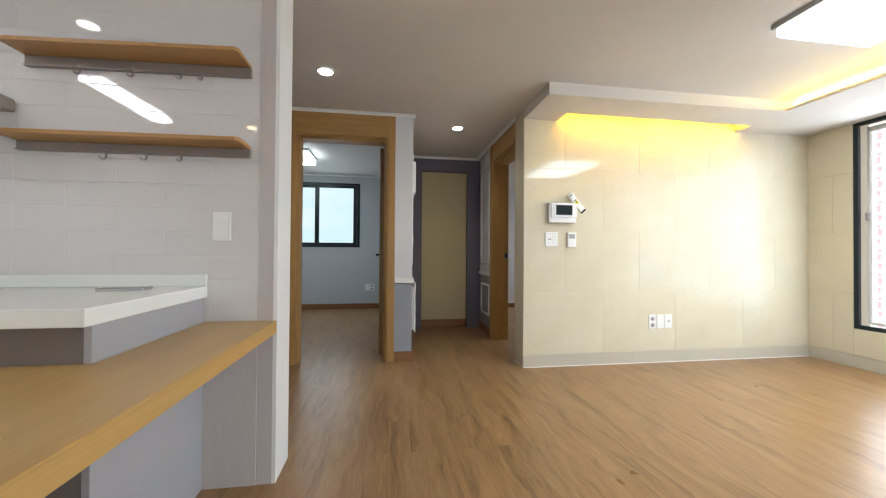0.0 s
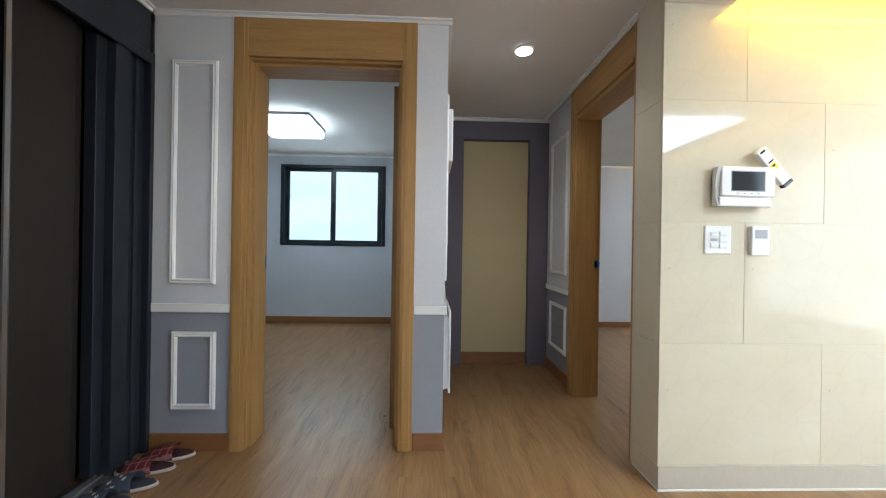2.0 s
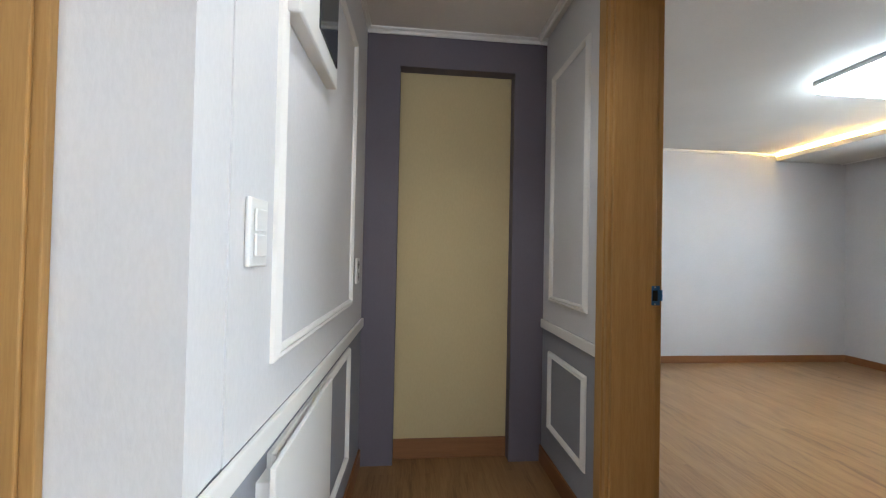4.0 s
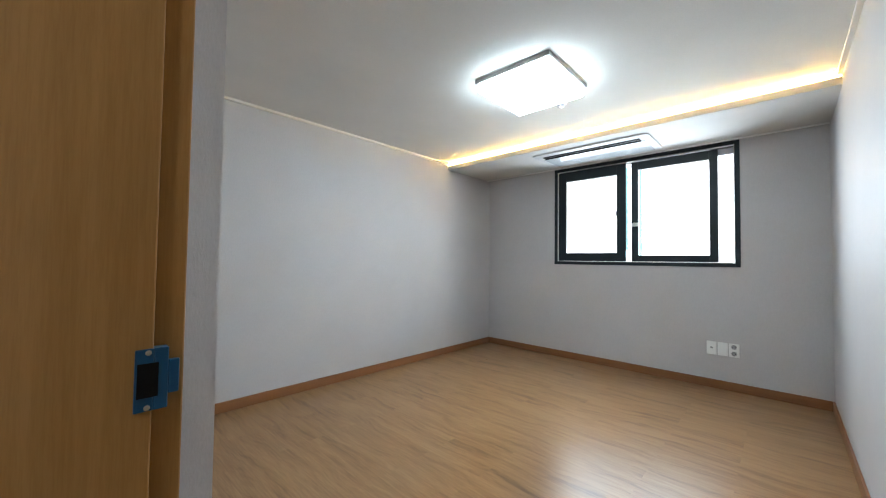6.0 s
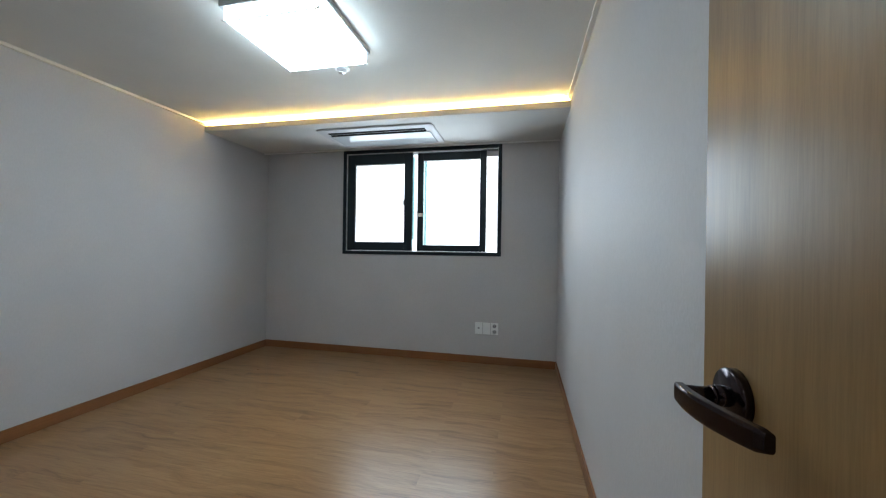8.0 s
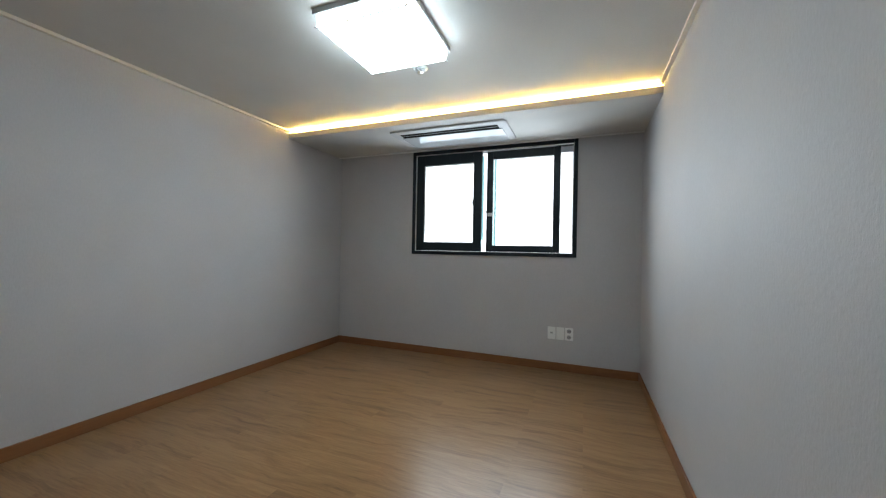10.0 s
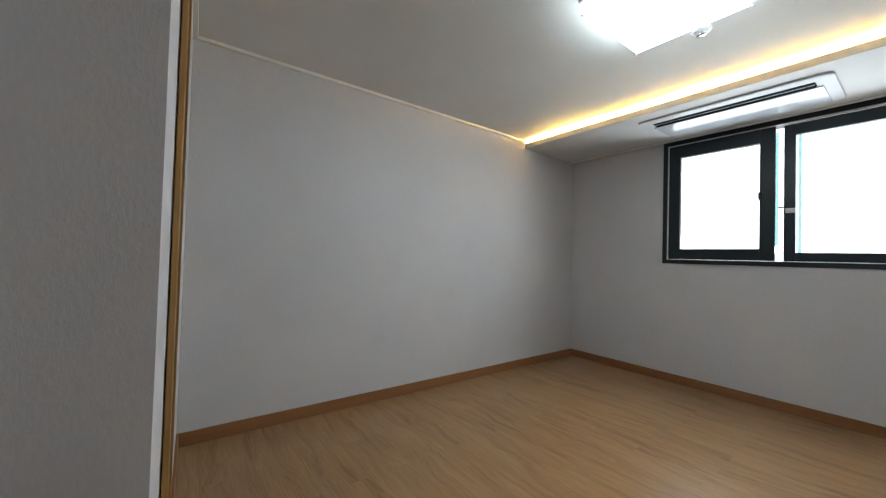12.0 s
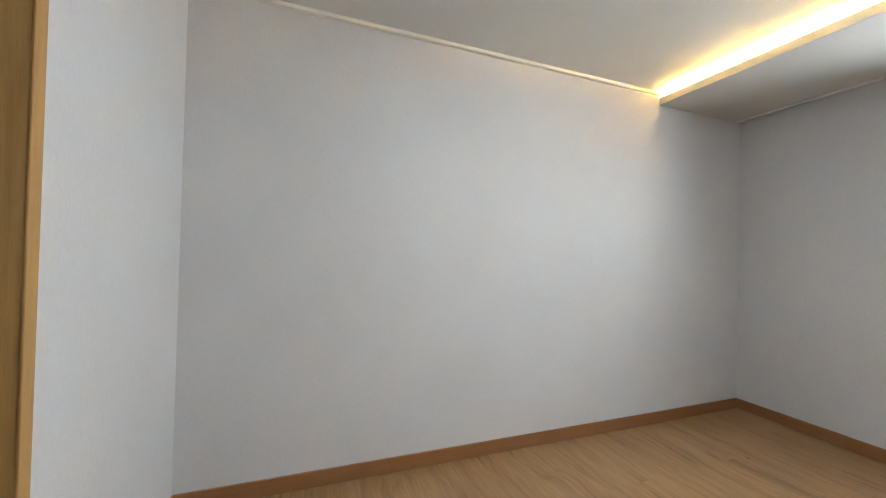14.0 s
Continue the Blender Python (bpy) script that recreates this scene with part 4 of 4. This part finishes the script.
fb = empty("control_box", 0.215, 3.9, 1.58, "white control box with black front high on the hall wall", "control box")
piece("body", [(0.212, 3.70, 1.585, 0.252, 4.065, 1.90)], PLASTIC, fb, "white case", 0.006)
piece("front", [(0.252, 3.84, 1.640, 0.256, 4.040, 1.86)], GLASS_BLACK, fb, "black front")
fp = empty("access_panel", 0.215, 3.9, 0.3, "white access panel low on the hall wall", "access panel")
piece("panel", [(0.2405, 3.62, 0.22, 0.252, 4.104, 0.697)], PLASTIC, fp, "flat white cover", 0.003)
piece("box", [(0.209, 3.64, 0.24, 0.2405, 4.08, 0.66)], PLASTIC, fp, "shallow box")

th = empty("thermostat", 1.588, 3.10, 1.10, "white room thermostat with a small grey display on the marble wall", "thermostat")
piece("body", [(1.547, 3.078, 1.050, 1.629, 3.10, 1.178)], PLASTIC, th, "white case", 0.004)
piece("display", [(1.560, 3.0765, 1.124, 1.616, 3.0785, 1.163)], PLASTIC_GREY, th, "grey display")
piece("buttons", [(1.565, 3.0762, 1.074, 1.583, 3.0785, 1.090), (1.593, 3.0762, 1.074, 1.611, 3.0785, 1.090)], WHITE, th, "two small buttons", 0.001)

vp = empty("video_intercom", 1.50, 3.10, 1.33, "white video door intercom with a dark screen on the marble wall", "intercom")
piece("back_plate", [(1.400, 3.082, 1.275, 1.605, 3.10, 1.425)], PLASTIC_GREY, vp, "grey mounting plate", 0.003)
bm = bmesh.new()
rows = []
for i in range(9):
    u = i / 8
    bow = 0.016 * (2 * u - 1) ** 2
    rows.append([bm.verts.new((x, y, 1.262 + 0.170 * u)) for x, y in ((1.367, 3.066 - bow), (1.367, 3.083), (1.612, 3.083), (1.612, 3.066 - bow))])
for r0, r1 in zip(rows, rows[1:]):
    for k in range(4):
        bm.faces.new((r0[k], r0[(k + 1) % 4], r1[(k + 1) % 4], r1[k]))
bm.faces.new(rows[0])
bm.faces.new(rows[-1])
keep_place(part("body", bm, PLASTIC, None, "white case with a bowed front"), vp)
piece("face_plate", [(1.383, 3.048, 1.306, 1.621, 3.062, 1.434)], PLASTIC, vp, "raised white face plate", 0.004)
piece("lower_lip", [(1.374, 3.049, 1.262, 1.600, 3.062, 1.300)], PLASTIC, vp, "white lower lip", 0.004)
piece("screen", [(1.426, 3.0465, 1.329, 1.572, 3.0482, 1.411)], GLASS_BLACK, vp, "dark screen")
piece("screen_surround", [(1.422, 3.0473, 1.325, 1.576, 3.0484, 1.415)], PLASTIC_GREY, vp, "grey screen surround")
piece("buttons", [(x, 3.0470, 1.315, x + 0.012, 3.0482, 1.319) for x in (1.448, 1.478, 1.508, 1.538)], PLASTIC_GREY, vp, "row of small buttons")
tg = new("door_camera_unit")
tagged(tg, "white door camera unit in film hung behind the intercom, black end", "door camera")
boxes("body", [(-0.105, -0.026, -0.026, 0.078, 0, 0.026)], PLASTIC, tg, "white slim case", 0.005)
boxes("lens_end", [(0.078, -0.026, -0.025, 0.094, -0.002, 0.025)], GLASS_BLACK, tg, "black end", 0.003)
boxes("slot", [(-0.096, -0.0268, -0.016, -0.088, -0.0258, 0.010)], DARK, tg, "dark slot near the end", 0.001)
boxes("sticker", [(-0.028, -0.0272, -0.020, 0.004, -0.0262, 0.012)], material("yellow_sticker", (0.75, 0.68, 0.04), 0.5), tg, "yellow sticker")
boxes("print", [(-0.040, -0.0268, -0.014, -0.034, -0.0260, 0.012), (-0.020, -0.0276, -0.010, -0.012, -0.0271, 0.004)], DARK, tg, "small dark print")
tg.matrix_world = pose(1.627, 3.078, 1.432, 0, 49, 0)


# ---- kitchen ----
kc = empty("kitchen_cabinet", -1.3, 1.4, 0, "grey kitchen base cabinet standing against the tiled partition", "kitchen cabinet")
boxes("trim_under_bar", [(-0.768, 1.7305, 0.0, -0.559, 1.7365, 0.641)], GREIGE, None, "plain greige board on the partition under the bar", 0.001, kind="structure")
piece("side_panel", [(-0.788, 1.155, 0.0, -0.768, 1.735, 0.796)], CAB_GREY, kc, "light grey side panel", 0.002)
piece("back_panel", [(-2.40, 1.155, 0.0, -0.788, 1.173, 0.796)], CAB_BROWN, kc, "grey-brown rear panel", 0.002)
piece("body", [(-2.40, 1.173, 0.0, -0.788, 1.735, 0.790)], CAB_GREY, kc, "grey carcass")
ct = boxes("worktop", [(-2.42, 1.115, 0.797, -0.756, 1.735, 0.845)], COUNTER, None, "white solid-surface kitchen worktop", 0.004, category="worktop")
boxes("upstand", [(-2.42, 1.722, 0.845, -0.757, 1.736, 0.894)], COUNTER, ct, "low white upstand at the wall", 0.002)
bt = empty("breakfast_bar", -0.6, 1.0, 0.695, "honey wood breakfast bar wrapping the grey cabinet", "breakfast bar")
bm = bmesh.new()
poly = [(-0.767, 1.734), (-0.482, 1.734), (-0.482, 0.42), (-2.4, 0.42), (-2.4, 1.154), (-0.767, 1.154)]
lo, hi = [bm.verts.new((x, y, 0.642)) for x, y in poly], [bm.verts.new((x, y, 0.696)) for x, y in poly]
bm.faces.new(hi)
bm.faces.new(lo[::-1])
for i in range(6):
    bm.faces.new((lo[i], lo[(i + 1) % 6], hi[(i + 1) % 6], hi[i]))
bmesh.ops.bevel(bm, geom=list(bm.edges), offset=0.002, segments=1, affect="EDGES")
keep_place(part("top", bm, BARWOOD, None, "honey wood board"), bt)
piece("edge_band", [(-0.482, 0.424, 0.645, -0.4805, 1.730, 0.693)], BARWOOD, bt, "thin wood edge band")
ph = empty("phone", -0.975, 1.592, 0.8455, "dark smartphone with silver edge lying on the white worktop", "phone")
ph.rotation_euler.z = radians(8)
bm = bmesh.new()
add_box(bm, -0.076, -0.037, 0.0, 0.076, 0.037, 0.008)
bmesh.ops.bevel(bm, geom=[e for e in bm.edges if abs(e.verts[0].co.z - e.verts[1].co.z) > 0.005], offset=0.010, segments=4, affect="EDGES")
part("case", bm, ALU, ph, "silver edge")
boxes("glass", [(-0.072, -0.033, 0.008, 0.072, 0.033, 0.0092)], GLASS_BLACK, ph, "dark glass front")


def shelf(z, front, front_far, sag, x0, rail_drop, hooks, label):
    s = empty("wall_shelf", -1.03, 1.737, z, label, "shelf")
    bm = bmesh.new()
    poly = [(x0, 1.736), (-0.594, 1.736), (-0.594, front + 0.012), (-0.606, front), (x0 + 0.012, front_far), (x0, front_far + 0.012)]
    lo, hi = [[bm.verts.new((x, y, z + h + sag * (x + 0.594) / 0.85)) for x, y in poly] for h in (0, 0.016)]
    bm.faces.new(hi)
    bm.faces.new(lo[::-1])
    for i in range(6):
        bm.faces.new((lo[i], lo[(i + 1) % 6], hi[(i + 1) % 6], hi[i]))
    bmesh.ops.bevel(bm, geom=list(bm.edges), offset=0.002, segments=1, affect="EDGES")
    keep_place(part("board", bm, SHELFWOOD, None, "orange-brown wood board"), s)
    piece("rail", [(x0 + 0.002, 1.718, z - rail_drop, -0.590, 1.736, z - 0.001)], RAIL_GREY, s, "grey metal hook rail", 0.002)
    piece("rail_lip", [(x0 + 0.002, 1.712, z - rail_drop, -0.590, 1.718, z - rail_drop + 0.005)], RAIL_GREY, s, "folded lip of the rail", 0.001)
    for ob in s.children:
        if ob.name.startswith("rail"):
            for v in ob.data.vertices:
                v.co.z += sag * (v.co.x + 0.594) / 0.85
    for x in hooks:
        bm = bmesh.new()
        b = z + sag * (x + 0.594) / 0.85 - rail_drop + 0.014
        tube(bm, [(x, 1.716, b), (x, 1.715, b - 0.032), (x - 0.002, 1.708, b - 0.041), (x - 0.005, 1.698, b - 0.043), (x - 0.007, 1.688, b - 0.033)], 0.0036, 10)
        keep_place(part("hook", bm, STEEL, None, "small steel hook", True), s)
    return s


RAIL_GREY = material("grey_metal_rail", (0.30, 0.27, 0.25), 0.38, 0.4)
shelf(1.771, 1.588, 1.612, 0.018, -1.422, 0.042, (-1.226, -1.037, -0.859, -0.779), "upper wooden wall shelf with grey hook rail on white tiles")
shelf(1.425, 1.603, 1.618, 0.006, -1.445, 0.038, (-1.129, -0.983, -0.853), "lower wooden wall shelf with grey hook rail on white tiles")
rh = empty("range_hood", -1.9, 1.6, 1.5, "grey metal range hood on the tiled wall", "range hood")
bm = bmesh.new()
lo = [bm.verts.new(p) for p in ((-2.35, 1.33, 1.529), (-1.46, 1.33, 1.529), (-1.46, 1.735, 1.529), (-2.35, 1.735, 1.529))]
mid = [bm.verts.new(p) for p in ((-2.35, 1.33, 1.577), (-1.46, 1.33, 1.577), (-1.46, 1.735, 1.577), (-2.35, 1.735, 1.577))]
hi = [bm.verts.new(p) for p in ((-2.10, 1.50, 1.70), (-1.71, 1.50, 1.70), (-1.71, 1.735, 1.70), (-2.10, 1.735, 1.70))]
bm.faces.new(lo[::-1])
bm.faces.new(hi)
for r0, r1 in ((lo, mid), (mid, hi)):
    for i in range(4):
        bm.faces.new((r0[i], r0[(i + 1) % 4], r1[(i + 1) % 4], r1[i]))
bmesh.ops.bevel(bm, geom=list(bm.edges), offset=0.004, segments=2, affect="EDGES")
keep_place(part("body", bm, RAIL_GREY, None, "slanted grey metal hood"), rh)
piece("chimney", [(-2.06, 1.53, 1.702, -1.75, 1.735, 2.25)], RAIL_GREY, rh, "grey metal flue", 0.003)


# ---- slippers in the entry ----
def slipper(x, y, turn, upper, sole, insole, stars, label):
    """An open-toed slipper, heel towards its own +x, with a cloth band over the front half."""
    s = new("slipper")
    tagged(s, label, "slipper", "slippers by the entry door")
    n = 32
    out = []
    for i in range(n):
        a = i * math.tau / n
        u = math.cos(a)
        out.append((0.125 * u, 0.047 * (1 - 0.13 * u) * math.sin(a) - 0.004 * u * u))
    for name, mat, levels, note in (("sole", sole, ((0.95, 0.0), (1.0, 0.004), (1.0, 0.013), (0.98, 0.016)), "pale rubber sole"), ("insole", insole, ((0.94, 0.016), (0.93, 0.019)), "dark cloth insole")):
        bm = bmesh.new()
        rows = [[bm.verts.new((px * k, py * k, z)) for px, py in out] for k, z in levels]
        for r0, r1 in zip(rows, rows[1:]):
            for k in range(n):
                bm.faces.new((r0[k], r0[(k + 1) % n], r1[(k + 1) % n], r1[k]))
        bm.faces.new(rows[0][::-1])
        bm.faces.new(rows[-1])
        part(name, bm, mat, s, note, True)

    def band(f, g, lift=0.0):
        """A point of the band: f from its rear edge to the toe, g across."""
        half = 0.053 - 0.004 * f
        top = 0.058 - 0.016 * f
        a = g * math.pi
        x = 0.045 - 0.125 * f - 0.020 * math.sin(a) * (0.5 - f)
        return x, (half + lift) * math.cos(a), 0.012 + (top - 0.012 + lift) * math.sin(a) ** 0.75

    bm = bmesh.new()
    grid = [[bm.verts.new(band(i / 10, k / 14)) for k in range(15)] for i in range(11)]
    for g0, g1 in zip(grid, grid[1:]):
        for k in range(14):
            bm.faces.new((g0[k], g0[k + 1], g1[k + 1], g1[k]))
    up = part("upper", bm, upper, s, "cloth upper band", True)
    md = up.modifiers.new("thickness", "SOLIDIFY")
    md.thickness, md.offset = 0.004, 1
    for f, g in stars:
        bm = bmesh.new()
        ring = [bm.verts.new(band(f + (0.10 if k % 2 else 0.042) * math.cos(k * math.pi / 5), g + (0.085 if k % 2 else 0.036) * math.sin(k * math.pi / 5), 0.0055)) for k in range(10)]
        mid = bm.verts.new(band(f, g, 0.0055))
        for k in range(10):
            bm.faces.new((ring[k], ring[(k + 1) % 10], mid))
        part("star", bm, STARWHITE, s, "white star patch")
    s.matrix_world = pose(x, y, 0.0, 0, 0, turn)
    return s


def plaid():
    m = material("red_plaid_cloth", (0.13, 0.008, 0.014), 0.85)
    v = coords(m)
    col = (0.13, 0.008, 0.014)
    c = None
    for axis in ("X", "Y"):
        w = node(m, "ShaderNodeTexWave", Scale=9.0, Distortion=0.0)
        w.bands_direction = axis
        link(m, v, w.inputs["Vector"])
        line = ramp(m, w.outputs["Fac"], [(0.86, (0, 0, 0)), (0.95, (0.7, 0.7, 0.7))])
        c = mix(m, line, c if c is not None else col, (0.28, 0.14, 0.13))
    base(m, c)
    return m


PLAID, SOLE = plaid(), material("slipper_sole", (0.50, 0.42, 0.38), 0.8)
NAVY = paper("navy_slipper_cloth", (0.050, 0.060, 0.085), 0.85, 300, 0.4)
INNER_RED, INNER_NAVY = material("dark_red_insole", (0.035, 0.008, 0.010), 0.9), material("dark_navy_insole", (0.022, 0.026, 0.038), 0.9)
STARWHITE = material("white_star_cloth", (0.60, 0.62, 0.66), 0.8)
STAR_SPOTS = [(0.25, 0.30), (0.75, 0.36), (0.30, 0.62), (0.78, 0.66), (0.50, 0.49), (0.55, 0.16), (0.55, 0.84)]
slipper(-1.160, 3.362, 11, PLAID, SOLE, INNER_RED, [], "red plaid cloth slipper on the floor by the entry door")
slipper(-1.182, 3.256, 9, PLAID, SOLE, INNER_RED, [], "red plaid cloth slipper on the floor by the entry door")
slipper(-1.172, 3.130, 11, NAVY, SOLE, INNER_NAVY, STAR_SPOTS, "navy cloth slipper with white stars on the floor")
slipper(-1.184, 3.015, 11, NAVY, SOLE, INNER_NAVY, STAR_SPOTS, "navy cloth slipper with white stars on the floor")

# ---- bathroom glimpse ----
tb = empty("towel_bar", 1.25, 6.45, 1.36, "chrome towel holder on the grey bathroom tiles", "towel bar")
bm = bmesh.new()
disc(bm, (1.235, 6.500, 1.352), (0, -1, 0), 0.028, 0.012, 24)
tube(bm, [(1.235, 6.490, 1.352), (1.235, 6.425, 1.352)], 0.010, 16)
keep_place(part("bracket", bm, CHROME, None, "chrome bracket", True), tb)
bm = bmesh.new()
tube(bm, [(0.80, 6.435, 1.352), (1.245, 6.435, 1.352)], 0.011, 16)
disc(bm, (0.82, 6.500, 1.36), (0, -1, 0), 0.028, 0.012, 24)
tube(bm, [(0.82, 6.490, 1.36), (0.82, 6.425, 1.36)], 0.010, 16)
keep_place(part("bar", bm, CHROME, None, "chrome bar", True), tb)

# ---- pieces of walls ----
_cache = {}


def tile(parent, name, mat, axis, a0, a1, z0, z1, front, back):
    """One tile with eased edges, as its own object on shared mesh data; axis: the wall runs along it."""
    w, h, d = round(a1 - a0, 4), round(z1 - z0, 4), round(abs(back - front), 4)
    key = (name, mat.name, axis, w, h, d, front < back)
    if key not in _cache:
        s = 1 if front < back else -1
        e = 0.0016 if name == "wall_tile" else 0.0009
        bm = bmesh.new()
        rings = []
        for inset, depth in ((0, s * d), (0, s * e), (e, 0)):
            ring = []
            for u, v in ((inset, inset), (w - inset, inset), (w - inset, h - inset), (inset, h - inset)):
                ring.append(bm.verts.new((u, depth, v) if axis == "x" else (depth, u, v)))
            rings.append(ring)
        for r0, r1 in zip(rings, rings[1:]):
            for k in range(4):
                bm.faces.new((r0[k], r0[(k + 1) % 4], r1[(k + 1) % 4], r1[k]))
        bm.faces.new(rings[-1])
        _cache[key] = mesh_of(name, bm, mat)
    ob = new(name, _cache[key])
    ob.location = (a0, front, z0) if axis == "x" else (front, a0, z0)
    ob.parent = parent
    ob.rotation_euler = [random.uniform(-0.0006, 0.0006) if i == (0 if axis == "x" else 1) or i == 2 else 0 for i in range(3)]
    return ob


def tiled(parent, name, mat, axis, a0, a1, z0, rows, height, width, first, shift, front, back, gap, top):
    """Running-bond tiling of a wall between a0 and a1."""
    z = z0
    for r in range(rows):
        zt = min(z + height, top)
        if zt - z < 0.02:
            break
        cut = first - (r % 2) * shift
        while cut > a0 + 0.05:
            cut -= width
        cuts = [a0]
        while cut < a1:
            if a0 + 0.05 < cut < a1 - 0.01:
                cuts.append(cut)
            cut += width
        cuts.append(a1)
        for u0, u1 in zip(cuts, cuts[1:]):
            tile(parent, name, mat, axis, u0 + gap / 2, u1 - gap / 2, z + gap / 2, zt - gap / 2, front, back)
        z = zt


objs = bpy.data.objects
north, east, part_wall, pier = objs["wall_living_north"], objs["wall_living_east"], objs["wall_partition"], objs["wall_hall_pier"]
MW, MH = 0.7245, 0.5425
boxes("skirting", [(1.150, 3.094, 0, 4.104, 3.114, 0.108)], SKIRT_STONE, north, "beige stone skirting", 0.002)
boxes("caulk", [(1.147, 3.0905, 0, 4.0845, 3.0942, 0.007), (1.147, 3.0942, 0, 1.1505, 3.30, 0.006)], WHITE, north, "thin white caulk line along the floor")
boxes("skirting", [(4.084, -3.0, 0, 4.104, 3.094, 0.108)], SKIRT_STONE, east, "beige stone skirting", 0.002)
tiled(north, "marble_tile", MARBLE, "x", 1.15, 4.09, 0.110, 4, MH, MW, 1.898, 0.365, 3.10, 3.113, 0.0014, 2.255)
tiled(pier, "marble_tile", MARBLE, "y", 3.113, 3.297, 0.0, 1, 0.110, 2.0, 1.0, 0.3, 1.15, 1.163, 0.0022, H)
tiled(pier, "marble_tile", MARBLE, "y", 3.113, 3.297, 0.110, 4, MH, 2.0, 1.0, 0.3, 1.15, 1.163, 0.0022, 2.255)
tiled(east, "marble_tile", MARBLE, "y", 2.748, 3.10, 0.110, 4, MH, 2.0, 0.9, 0.3, 4.09, 4.103, 0.0014, 2.167)
tiled(east, "marble_tile", MARBLE, "y", -0.6, 2.748, 0.110, 1, 0.235, MW, 2.4, 0.3, 4.09, 4.103, 0.0012, 0.345)
tiled(part_wall, "wall_tile", TILE, "x", -2.90, -0.559, 0.002, 1, 0.0746, 0.36, -0.925, 0.18, 1.737, 1.7505, 0.0012, 2.255)
tiled(part_wall, "wall_tile", TILE, "x", -2.90, -0.559, 0.0766, 22, 0.0992, 0.36, -0.745, 0.18, 1.737, 1.7505, 0.0012, 2.255)
bath = objs["wall_bedroom_north"]
boxes("grout", [(0.29, 6.5065, 0, 1.489, 6.5147, 2.244)], GROUT, bath, "pale grout")
tiled(bath, "wall_tile", TILE_BATH, "x", 0.29, 1.489, 0.0, 12, 0.1885, 0.4, 0.69, 0.2, 6.503, 6.5145, 0.003, 2.245)
